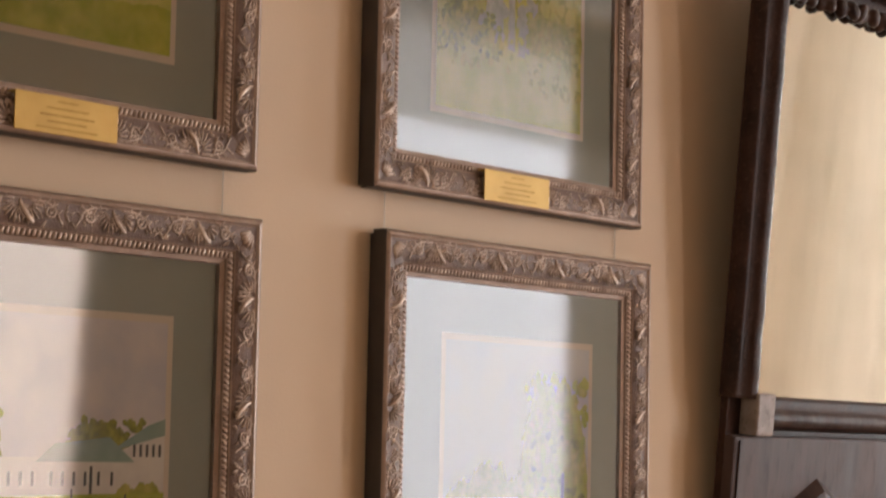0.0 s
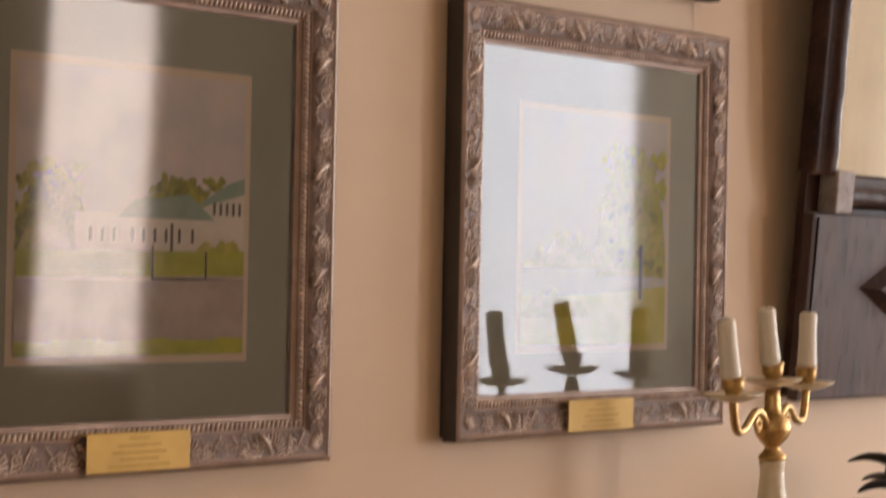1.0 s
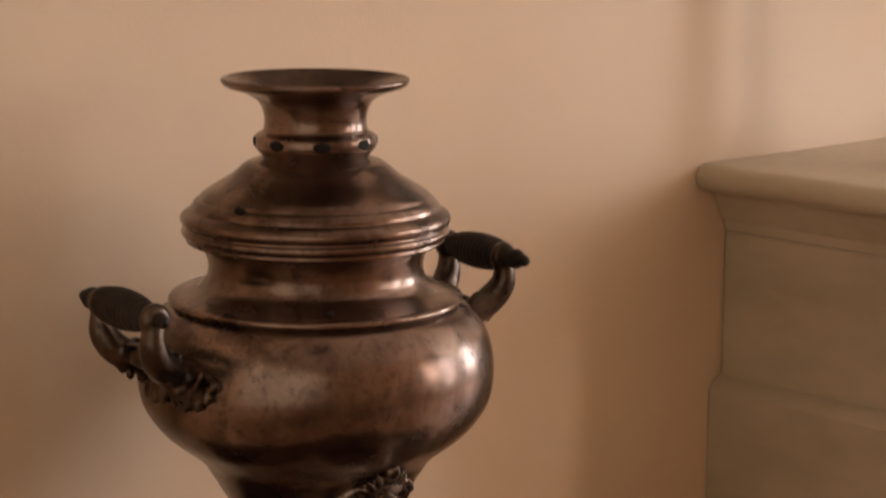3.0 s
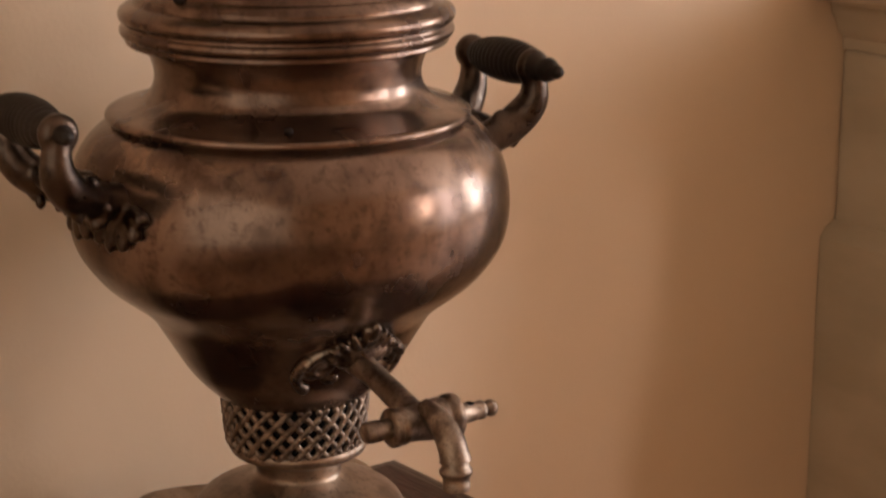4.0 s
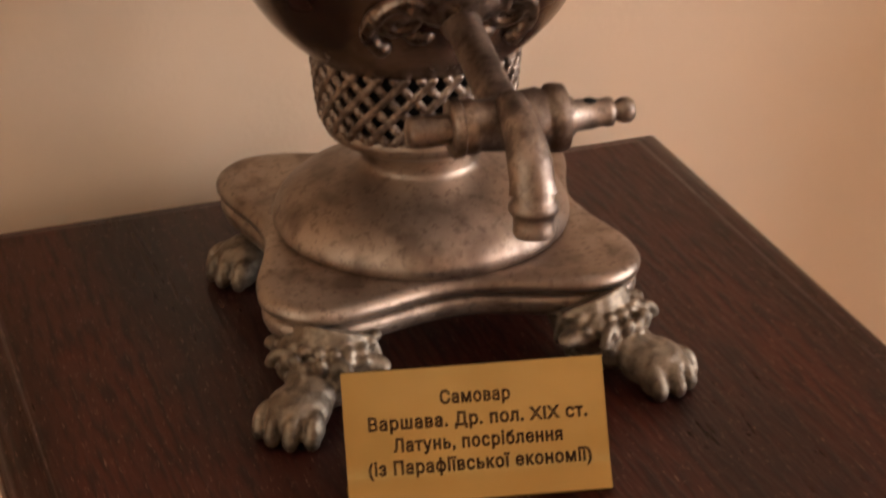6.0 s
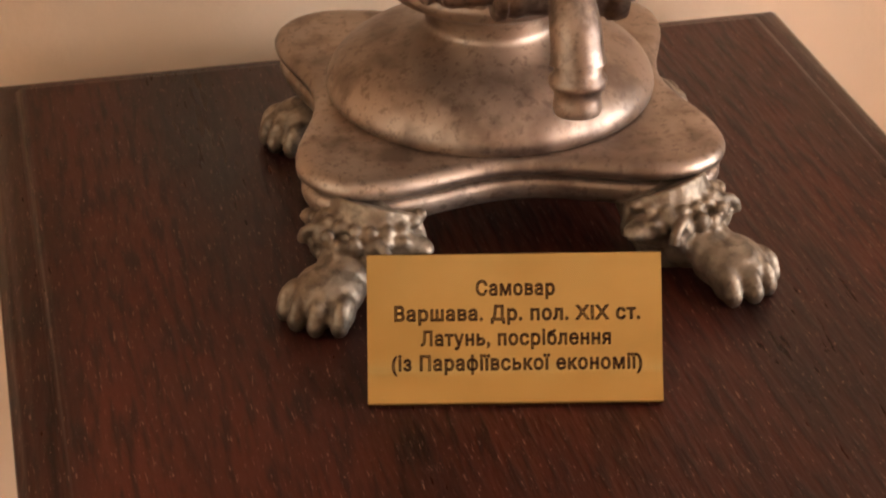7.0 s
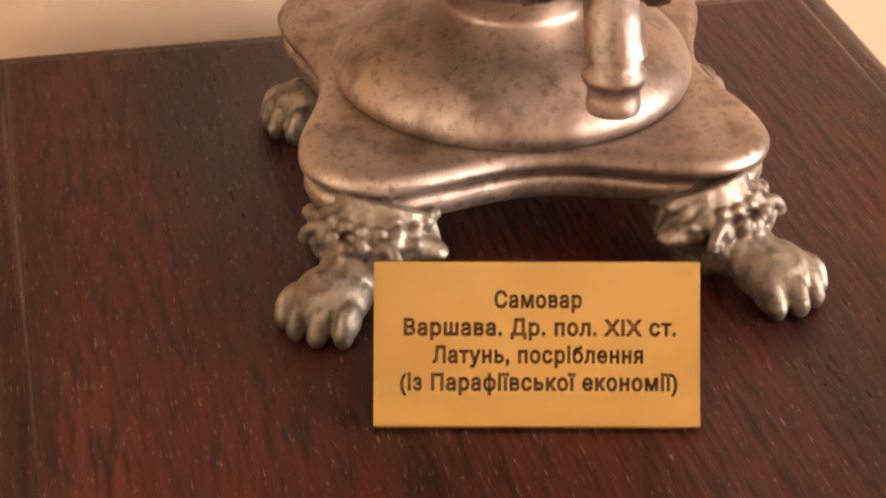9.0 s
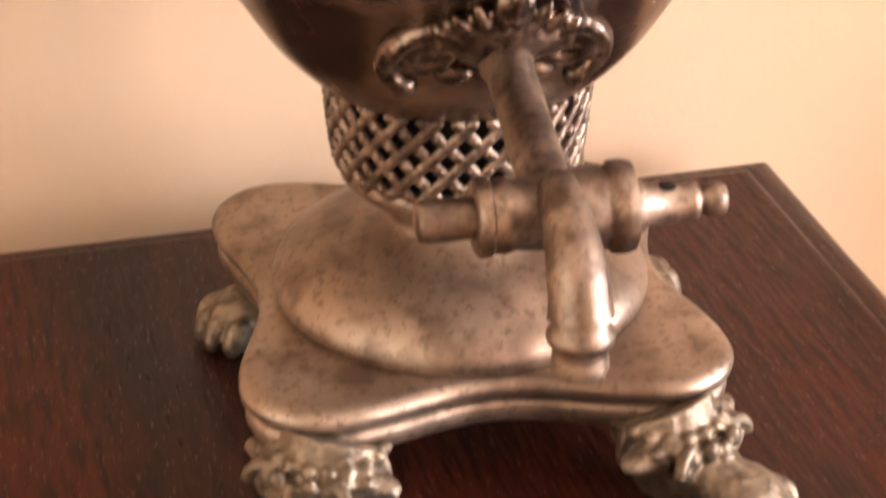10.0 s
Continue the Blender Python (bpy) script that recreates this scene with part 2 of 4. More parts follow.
def lathe(profile, seg=72):
    verts, faces = [], []
    n = len(profile)
    for i in range(seg):
        a = 2 * math.pi * i / seg
        c, s = math.cos(a), math.sin(a)
        for r, z in profile:
            verts.append((r * c, r * s, z))
    for i in range(seg):
        j = (i + 1) % seg
        for k in range(n - 1):
            faces.append((i * n + k, j * n + k, j * n + k + 1, i * n + k + 1))
    return verts, faces


def tube(points, radii, seg=12, caps=True):
    P = [Vector(p) for p in points]
    if not isinstance(radii, (list, tuple)):
        radii = [radii] * len(P)
    verts, faces = [], []
    prev = None
    for i, p in enumerate(P):
        d = (P[min(i + 1, len(P) - 1)] - P[max(i - 1, 0)]).normalized()
        ref = prev if prev is not None else (Vector((0, 0, 1)) if abs(d.z) < 0.9 else Vector((1, 0, 0)))
        x = (ref - d * ref.dot(d)).normalized()
        prev = x
        y = d.cross(x)
        for k in range(seg):
            a = 2 * math.pi * k / seg
            verts.append(p + (x * math.cos(a) + y * math.sin(a)) * radii[i])
    for i in range(len(P) - 1):
        for k in range(seg):
            q = (k + 1) % seg
            faces.append((i * seg + k, i * seg + q, (i + 1) * seg + q, (i + 1) * seg + k))
    if caps:
        faces.append(tuple(range(seg - 1, -1, -1)))
        faces.append(tuple((len(P) - 1) * seg + k for k in range(seg)))
    return verts, faces


def spline(points, n=6):
    out = []
    P = [Vector(p) for p in points]
    for i in range(len(P) - 1):
        a, b, c, d = P[max(i - 1, 0)], P[i], P[i + 1], P[min(i + 2, len(P) - 1)]
        for k in range(n):
            t = k / n
            out.append(0.5 * ((2 * b) + (c - a) * t + (2 * a - 5 * b + 4 * c - d) * t * t + (3 * b - a - 3 * c + d) * t ** 3))
    return out + [P[-1]]


def join(*geos):
    verts, faces = [], []
    for v, f in geos:
        o = len(verts)
        verts += [tuple(p) for p in v]
        faces += [tuple(i + o for i in q) for q in f]
    return verts, faces


def moved(geo, m):
    return [m @ Vector(v) for v in geo[0]], geo[1]


def ellipsoid(centre, size, m=None, seg=12, rings=8):
    verts, faces = [], []
    for i in range(rings + 1):
        t = math.pi * i / rings
        for k in range(seg):
            a = 2 * math.pi * k / seg
            verts.append(Vector((size[0] * math.sin(t) * math.cos(a), size[1] * math.sin(t) * math.sin(a), size[2] * math.cos(t))))
    for i in range(rings):
        for k in range(seg):
            q = (k + 1) % seg
            faces.append((i * seg + k, (i + 1) * seg + k, (i + 1) * seg + q, i * seg + q))
    m = Matrix.Translation(centre) @ (m or Matrix())
    return [m @ v for v in verts], faces


def box(x0, x1, y0, y1, z0, z1, bevel=0.0, seg=2):
    bm = bmesh.new()
    bmesh.ops.create_cube(bm, size=1.0)
    for v in bm.verts:
        v.co = ((x0 + x1) / 2 + v.co.x * (x1 - x0), (y0 + y1) / 2 + v.co.y * (y1 - y0), (z0 + z1) / 2 + v.co.z * (z1 - z0))
    if bevel:
        bmesh.ops.bevel(bm, geom=list(bm.edges), offset=bevel, segments=seg, affect="EDGES", profile=0.6)
    return bm


def melted(ob, voxel, smooth=4):
    """Grows the overlapping lumps of a casting into one skin."""
    r = ob.modifiers.new("skin", "REMESH")
    r.mode, r.voxel_size, r.use_smooth_shade = "VOXEL", voxel, True
    s = ob.modifiers.new("soften", "SMOOTH")
    s.factor, s.iterations = 0.5, smooth
    return ob


# ---- the room ----
X0, X1, ZC = WEST_X, EAST_X, 3.5


def slab(name, x0, x1, y0, y1, z0, z1, material, label, category):
    ob = part(name, box(x0, x1, y0, y1, z0, z1), material, smooth=False)
    return tagged(ob, label, category, kind="structure")


slab("wall_north", X0 - 0.2, X1 + 0.2, 0.0, 0.25, 0.0, ZC, M_WALL, "peach-cream painted plaster wall hung with pictures", "wall")
slab("floor", X0 - 0.2, X1 + 0.2, FAR_Y - 0.3, 0.25, -0.1, 0.0, M_FLOOR, "brown wooden floor of the room", "floor")
slab("ceiling", X0 - 0.2, X1 + 0.2, FAR_Y - 0.3, 0.25, ZC, ZC + 0.15, M_CEIL, "white plaster ceiling", "ceiling")


def window_wall():
    bm = bmesh.new()
    spans, x = [], X0 - 0.2
    for cx, w, low, high in WINDOWS:
        spans.append((x, cx - w / 2, 0, ZC))
        spans.append((cx - w / 2, cx + w / 2, 0, low))
        spans.append((cx - w / 2, cx + w / 2, high, ZC))
        x = cx + w / 2
    spans.append((x, X1 + 0.2, 0, ZC))
    for a, b, c, d in spans:
        vs = [bm.verts.new((p, q, r)) for p in (a, b) for q in (FAR_Y - 0.25, FAR_Y) for r in (c, d)]
        for f in ((0, 1, 3, 2), (4, 6, 7, 5), (0, 4, 5, 1), (2, 3, 7, 6), (0, 2, 6, 4), (1, 5, 7, 3)):
            bm.faces.new([vs[i] for i in f])
    ob = part("wall_south", bm, M_WALL, smooth=False)
    tagged(ob, "peach-cream plaster wall with tall window openings", "wall", kind="structure")


window_wall()


def end_wall(name, x0, x1, span):
    bm = bmesh.new()
    a, b = span
    for p, q, c, d in ((FAR_Y, a, 0, ZC), (a, b, 0, WIN_Z[0]), (a, b, WIN_Z[1], ZC), (b, 0.0, 0, ZC)):
        vs = [bm.verts.new((x, y, z)) for x in (x0, x1) for y in (p, q) for z in (c, d)]
        for f in ((0, 1, 3, 2), (4, 6, 7, 5), (0, 4, 5, 1), (2, 3, 7, 6), (0, 2, 6, 4), (1, 5, 7, 3)):
            bm.faces.new([vs[i] for i in f])
    tagged(part(name, bm, M_WALL, smooth=False), "peach-cream plaster end wall with a window opening", "wall", kind="structure")


end_wall("wall_east", X1, X1 + 0.25, EAST_WIN)
end_wall("wall_west", X0 - 0.25, X0, WEST_FILL_SPAN)


def window(k, at, w, low=0.55, high=3.0):
    win = thing(f"window_{k}", at, "tall white-painted window with glazing bars", "window", kind="structure")
    z0, z1 = low, high
    fr = 0.06
    for a, b, c, d in ((-w / 2, -w / 2 + fr, z0, z1), (w / 2 - fr, w / 2, z0, z1), (-w / 2 + fr, w / 2 - fr, z0, z0 + fr), (-w / 2 + fr, w / 2 - fr, z1 - fr, z1)):
        part("window_frame", box(a, b, -0.03, 0.03, c, d, 0.005), M_WINFRAME, win, smooth=False)
    part("mullion", box(-0.025, 0.025, -0.025, 0.025, z0 + fr, z1 - fr, 0.004), M_WINFRAME, win, smooth=False)
    part("transom", box(-w / 2 + fr, w / 2 - fr, -0.022, 0.022, z0 + 0.7 * (z1 - z0), z0 + 0.7 * (z1 - z0) + 0.05, 0.004), M_WINFRAME, win, smooth=False)
    part("window_sill", box(-w / 2 - 0.05, w / 2 + 0.05, 0.03, 0.22, z0 - 0.04, z0, 0.008), M_WINFRAME, win, smooth=False)


def curtain(at, w, label, material, low=0.12, high=3.1, lean=0.0):
    n, verts, faces = 120, [], []
    for i in range(n + 1):
        u = i / n
        x = (u - 0.5) * w
        for k in range(9):
            z = low + (high - low) * k / 8
            amp = 0.022 * (1.1 - 0.4 * k / 8)
            y = 0.055 + amp * math.sin(u * w * 34 + 0.6 * math.sin(u * 9) + 0.25 * k / 8) + 0.012 * math.sin(u * 61)
            verts.append((x + lean * (high - z), y, z))
    for i in range(n):
        for k in range(8):
            a = i * 9 + k
            faces.append((a, a + 9, a + 10, a + 1))
    ob = part("curtain", (verts, faces), material, m=at)
    tagged(ob, label, "curtain")


for k, (cx, w, low, high) in enumerate(WINDOWS):
    window(k + 1, pose(cx, FAR_Y - 0.10, 0), w, low, high)
    curtain(pose(cx, FAR_Y, 0), w + 0.04, "white sheer curtain hanging in soft folds", M_SHEER, low - 0.43, high + 0.1)
window(3, pose(X1 + 0.10, -2.0, 0, 0, 0, 90), 1.5)
# window and curtain added out of view to carry the west fill light
window(4, pose(X0 - 0.10, -2.0, 0, 0, 0, -90), 3.4)
curtain(pose(X0, -2.0, 0, 0, 0, -90), 3.5, "added unseen dense cream curtain that softens the west fill light", M_FILL_DIFFUSER)
# unseen cream drape added for the mirror to reflect
curtain(pose(X1 - 0.04, -3.36, 0, 0, 0, 90), 1.20, "added unseen cream drape that shapes the reflections in the glass", M_DRAPE, 0.02)
curtain(pose(X1, -2.0, 0, 0, 0, 90), 1.62, "white sheer curtain hanging in soft folds", M_SHEER)
# unseen drapes added to trim the window strips reflected in the picture glass
curtain(pose(2.66, FAR_Y + 0.06, 0), 0.64, "added unseen cream drape trimming the left of the reflected narrow window", M_DRAPE, 0.60, 2.72, -0.05)
curtain(pose(3.71, FAR_Y + 0.06, 0), 0.64, "added unseen cream drape trimming the right of the reflected narrow window", M_DRAPE, 0.60, 2.72, -0.05)
curtain(pose(4.20, FAR_Y + 0.13, 0), 0.62, "added unseen cream drape that shapes the reflections in the glass", M_DRAPE, 0.02, 3.4)
curtain(pose(6.42, FAR_Y + 0.06, 0), 0.84, "added unseen cream drape that shapes the reflections in the glass", M_DRAPE, 0.02, 3.4)

# unseen dense cloth added so the reflected window fades towards its head
curtain(pose(5.47, FAR_Y + 0.09, 0), 1.86, "added unseen cloth that fades the head of the reflected window", M_FADE_CLOTH, 2.84, 3.42)

# ---- the mantel (a broad painted chimney ledge) ----
mantel = thing("mantelpiece", pose(0, 0, 0), "pale cream-grey painted mantelpiece projecting from the wall", "mantelpiece")
ML, MR, MF = 0.788, 2.05, -0.37


def ledge_profile(x0, x1, y0, prof):
    """A ledge against the wall: rings of (inset, z) swept round three open sides."""
    verts, faces = [], []
    for ins, z in prof:
        verts += [(x0 + ins, -0.001, z), (x0 + ins, y0 + ins, z), (x1 - ins, y0 + ins, z), (x1 - ins, -0.001, z)]
    for i in range(len(prof) - 1):
        for k in range(3):
            a = i * 4 + k
            faces.append((a, a + 1, a + 5, a + 4))
    faces.append((0, 3, 2, 1))
    e = (len(prof) - 1) * 4
    faces.append((e, e + 1, e + 2, e + 3))
    return verts, faces


lp = [(0.014 - 0.014 * math.cos(math.pi * (i / 10 - 0.5)), 1.047 + 0.0135 * math.sin(math.pi * (i / 10 - 0.5))) for i in range(11)]
auto_sharp(part("ledge", ledge_profile(ML, MR, MF, [(0.03, 1.0335)] + lp + [(0.03, 1.0605)]), M_STONE, mantel, "smooth rounded ledge slab"), 60)
mp = [(0.047, 0.990), (0.046, 1.000), (0.040, 1.006), (0.037, 1.014), (0.031, 1.022), (0.028, 1.0333)]
auto_sharp(part("moulding", ledge_profile(ML, MR, MF, mp), M_STONE, mantel), 30)
part("body", box(ML + 0.047, MR - 0.047, MF + 0.047, -0.001, 0.02, 0.9898, 0.004), M_STONE, mantel, smooth=False)
auto_sharp(part("plinth", ledge_profile(ML + 0.030, MR - 0.030, MF + 0.030, [(0.018, 0.842), (0.006, 0.836), (0.0, 0.828), (0.0, 0.80), (0.0, 0.002)]), M_STONE, mantel), 30)

# ---- pedestal table ----
TX0, TX1, TY0, TY1, TZ = -0.041, 0.338, -0.54, -0.034, 0.75
stand = thing("pedestal_table", Matrix.Translation((TX1, TY1, 0)) @ pose(0, 0, 0, 0, 0, -0.5) @ pose((TX0 - TX1) / 2, (TY0 - TY1) / 2, 0), "small dark red-brown mahogany pedestal stand", "table")
TW, TD = (TX1 - TX0) / 2, (TY1 - TY0) / 2


def square_rings(prof, cap_top=True):
    verts, faces = [], []
    for ins, z in prof:
        verts += [(-TW + ins, -TD + ins, z), (TW - ins, -TD + ins, z), (TW - ins, TD - ins, z), (-TW + ins, TD - ins, z)]
    for i in range(len(prof) - 1):
        for k in range(4):
            q = (k + 1) % 4
            faces.append((i * 4 + k, i * 4 + q, i * 4 + 4 + q, i * 4 + 4 + k))
    faces.append((3, 2, 1, 0))
    e = (len(prof) - 1) * 4
    faces.append((e, e + 1, e + 2, e + 3))
    return verts, faces


top_prof = [(0.012, TZ - 0.026), (0.004, TZ - 0.024), (0.0, TZ - 0.019), (0.0, TZ - 0.010), (0.0012, TZ - 0.0066), (0.0045, TZ - 0.0044), (0.0100, TZ - 0.0034), (0.0140, TZ - 0.0032),
            (0.0150, TZ - 0.0030), (0.0166, TZ - 0.0006), (0.0180, TZ - 0.0001), (0.020, TZ)]
auto_sharp(part("tabletop", square_rings(top_prof), M_TABLE, stand, "mahogany top with a fine stepped border moulding"), 50)
part("apron", box(-TW + 0.022, TW - 0.022, -TD + 0.022, TD - 0.022, TZ - 0.12, TZ - 0.0265, 0.002), M_TABLE, stand, smooth=False)
for sx in (-1, 1):
    for sy in (-1, 1):
        leg = [(0.024, TZ - 0.121), (0.024, TZ - 0.16), (0.018, TZ - 0.17), (0.021, TZ - 0.19), (0.016, 0.30), (0.013, 0.06), (0.018, 0.04), (0.015, 0.0)]
        part("leg", lathe(smooth_profile(leg, 3), 20), M_TABLE, stand, m=pose(sx * (TW - 0.05), sy * (TD - 0.05), 0))

# ---- samovar ----
SAM = pose(0.1539, -0.1788, 0.75, 0, 0, -95.43)
samovar = thing("samovar", SAM, "tarnished silver-plated brass samovar on paw feet, standing on the mahogany stand", "samovar")

crown = [(0.031, 0.398), (0.031, 0.430), (0.034, 0.436), (0.046, 0.4425), (0.062, 0.4490), (0.0648, 0.4505), (0.0665, 0.4500), (0.0668, 0.4482), (0.0655, 0.4462), (0.0625, 0.4440),
         (0.051, 0.4405), (0.042, 0.4355), (0.0378, 0.429), (0.0362, 0.421), (0.0372, 0.4135), (0.0405, 0.4115), (0.0428, 0.4095), (0.0436, 0.4060), (0.0428, 0.4010),
         (0.0395, 0.3975), (0.0375, 0.3945)]
cr = part("crown", lathe(smooth_profile(crown, 2), 96), M_SILVER, samovar, "flared dish-shaped burner crown")
# near-black ovals paint the shade inside the vents; nothing is cut through
for k in range(8):
    a = 2 * math.pi * k / 8 + 0.3
    part("vent_hole", ellipsoid((0.0432 * math.cos(a), 0.0432 * math.sin(a), 0.4058), (0.0012, 0.0066, 0.0037), pose(0, 0, 0, 0, 0, math.degrees(a))), M_BLACK_AND_SHADE, cr, "near-black oval painting the shade in a pierced vent")
lid = [(0.0374, 0.3944), (0.0467, 0.3915), (0.0520, 0.3885), (0.0600, 0.3815), (0.0712, 0.3745), (0.0812, 0.3680), (0.0826, 0.3655), (0.0852, 0.3642), (0.0882, 0.3605), (0.0888, 0.3580),
       (0.0905, 0.3572), (0.0952, 0.3540), (0.0965, 0.3515), (0.0960, 0.3485), (0.0938, 0.3470), (0.0936, 0.3450), (0.0955, 0.3435), (0.0958, 0.3410), (0.0945, 0.3390), (0.0926, 0.3384),
       (0.0922, 0.3370), (0.0926, 0.3358), (0.0918, 0.3345), (0.0880, 0.3335), (0.0818, 0.3328)]
auto_sharp(part("lid", lathe(smooth_profile(lid, 2), 96), M_SILVER, samovar, "stepped conical lid with ribbed edge"), 55)
neck = [(0.0840, 0.3338), (0.0812, 0.3305), (0.0786, 0.3250), (0.0770, 0.3190), (0.0771, 0.3130), (0.0790, 0.3076), (0.0830, 0.3032), (0.0895, 0.2998), (0.0970, 0.2975), (0.1030, 0.2959), (0.1053, 0.2944), (0.1057, 0.2926), (0.1046, 0.2910), (0.1022, 0.2902)]
part("neck", lathe(smooth_profile(neck, 3), 96), M_SILVER, samovar, "waisted neck and rounded shoulder")
bowl = [(0.1020, 0.2904), (0.1034, 0.2890), (0.1092, 0.2858), (0.1160, 0.2796), (0.1218, 0.2712), (0.1258, 0.2615), (0.1280, 0.2500), (0.1286, 0.2395), (0.1276, 0.2275), (0.1243, 0.2165), (0.1178, 0.2062),
        (0.1098, 0.1970), (0.0998, 0.1890), (0.0902, 0.1818), (0.0834, 0.1752), (0.0798, 0.1698), (0.0744, 0.1612), (0.0688, 0.1518), (0.0622, 0.1415), (0.0545, 0.1325), (0.0465, 0.1250), (0.0434, 0.1225)]
part("bowl", lathe(smooth_profile(bowl, 3), 112), M_SILVER, samovar, "broad squat bulging water bowl with tarnish stains")


def bowl_r(z):
    pts = sorted((b, a) for a, b in bowl)
    for (z0, r0), (z1, r1) in zip(pts, pts[1:]):
        if z0 <= z <= z1:
            return r0 + (r1 - r0) * (z - z0) / max(z1 - z0, 1e-6)
    return pts[-1][1]


def on_bowl(y, z, out=0.0015):
    r = bowl_r(z) + out
    return Vector((math.sqrt(max(r * r - y * y, 0)), y, z))


part("lid_screw", ellipsoid((0.0835 * math.cos(radians(-72.6)), 0.0835 * math.sin(radians(-72.6)), 0.3660), (0.0042, 0.0030, 0.0026), pose(0, 0, 0, 0, 0, 17)), M_BLACK_AND_SHADE, samovar, "blackened screw head on the lid")
part("spot_plug", ellipsoid((0.0815, -0.0440, 0.2995), (0.0026, 0.0026, 0.0018)), M_BLACK_AND_SHADE, samovar)

# pierced collar: crossed flat bands with small cusps in each opening, over a near-black core that paints the shade
# inside
NR, CZ0, CZ1 = 25, 0.0915, 0.1227


def collar_r(t):
    return 0.0403 + 0.0038 * t ** 0.6


def collar_at(turn, t, out=0.0):
    r = collar_r(t) + out
    return Vector((r * math.cos(turn), r * math.sin(turn), CZ0 + (CZ1 - CZ0) * t))


def lattice_band(a0, sgn, lift):
    """One strip winding up the collar, half-round on its outer face."""
    verts, faces, n = [], [], 10
    for j in range(n + 1):
        t = j / n
        a = a0 + sgn * t * 2 * math.pi * 2.75 / NR
        for da, dz, out in ((-1, sgn, -0.0012), (-1, sgn, lift * 0.5), (-0.4, 0.4 * sgn, lift), (0.4, -0.4 * sgn, lift), (1, -sgn, lift * 0.5), (1, -sgn, -0.0012)):
            p = collar_at(a + da * 0.00125 / collar_r(t), t, out)
            verts.append(p + Vector((0, 0, dz * 0.00125)))
    for j in range(n):
        for k in range(5):
            faces.append((j * 6 + k, j * 6 + k + 1, j * 6 + 7 + k, j * 6 + 6 + k))
    return verts, faces


geos = []
for sgn, lift in ((-1, 0.0008), (1, 0.0010)):
    for k in range(NR):
        a0 = 2 * math.pi * k / NR
        geos.append(lattice_band(a0, sgn, lift))
        for j in range(6):
            t = (j + 0.5) * 0.5 / 2.75
            geos.append(ellipsoid(collar_at(a0 + sgn * t * 2 * math.pi * 2.75 / NR, t, 0.0002), (0.0011, 0.0018, 0.0018), pose(0, 0, 0, 0, 0, math.degrees(a0 + sgn * t * 2 * math.pi * 2.75 / NR)), 8, 5))
lat = tagged(part("pierced_collar", join(*geos), M_SILVER_TAP, samovar, "openwork diamond lattice collar", m=pose(0, 0.0012, 0)), kind="stuff")
part("collar_shade_core", lathe([(0.0355, 0.0905), (0.0378, 0.105), (0.0390, 0.1228)], 48), M_BLACK_AND_SHADE, lat)
ring = [(0.035, 0.0935), (0.0392, 0.0935), (0.0410, 0.0918), (0.0413, 0.0890), (0.0400, 0.0865), (0.0362, 0.0845), (0.0336, 0.0830), (0.0300, 0.0810), (0.0268, 0.0770), (0.0256, 0.0735), (0.0264, 0.0708),
        (0.0304, 0.0682), (0.0376, 0.0658), (0.0462, 0.0632), (0.0540, 0.0598), (0.0602, 0.0552), (0.0636, 0.0505), (0.0648, 0.0465), (0.0642, 0.0435), (0.0630, 0.0427)]
part("pedestal_foot", lathe(smooth_profile(ring, 3), 96), M_SILVER_FOOT, samovar, "spreading domed foot below a ringed collar", m=pose(0.001, 0.0025, 0))


def plate_outline(off):
    """A square with hollowed sides and rounded corner lobes."""
    c, r, waist, pts = 0.0555, 0.0258 + off, 0.0695 + off, []
    for q in range(4):
        rot = Matrix.Rotation(q * math.pi / 2, 3, "Z")
        for i in range(15):
            s = -1 + 2 * i / 14
            x = waist + (c + r - waist) * (1 - math.cos(math.pi * s)) / 2
            pts.append(rot @ Vector((x, s * c, 0)))
        for i in range(1, 9):
            a = math.pi / 2 * i / 9
            pts.append(rot @ Vector((c + r * math.cos(a), c + r * math.sin(a), 0)))
    return pts


prof = [(-0.012, 0.0462), (-0.0052, 0.0464), (-0.0024, 0.0458), (-0.0006, 0.0444), (0.0004, 0.0424), (0.0002, 0.0402), (-0.0014, 0.0388), (-0.0044, 0.0382), (-0.0046, 0.0372), (-0.0024, 0.0364), (-0.0014, 0.0346), (-0.0014, 0.0316), (-0.0026, 0.0288), (-0.0044, 0.0274), (-0.009, 0.0268)]
verts, faces = [], []
for o, z in prof:
    verts += [(p.x, p.y, z) for p in plate_outline(o)]
npts = len(plate_outline(0))
for i in range(len(prof) - 1):
    for k in range(npts):
        q = (k + 1) % npts
        faces.append((i * npts + k, i * npts + q, (i + 1) * npts + q, (i + 1) * npts + k))
faces.append(tuple(range(npts)))
faces.append(tuple((len(prof) - 1) * npts + k for k in range(npts - 1, -1, -1)))
plate = auto_sharp(part("base_plate", (verts, faces), M_SILVER_FOOT, samovar, "hollow-sided square base plate with moulded rim", m=pose(-0.003, 0.0028, -0.0035)), 45)


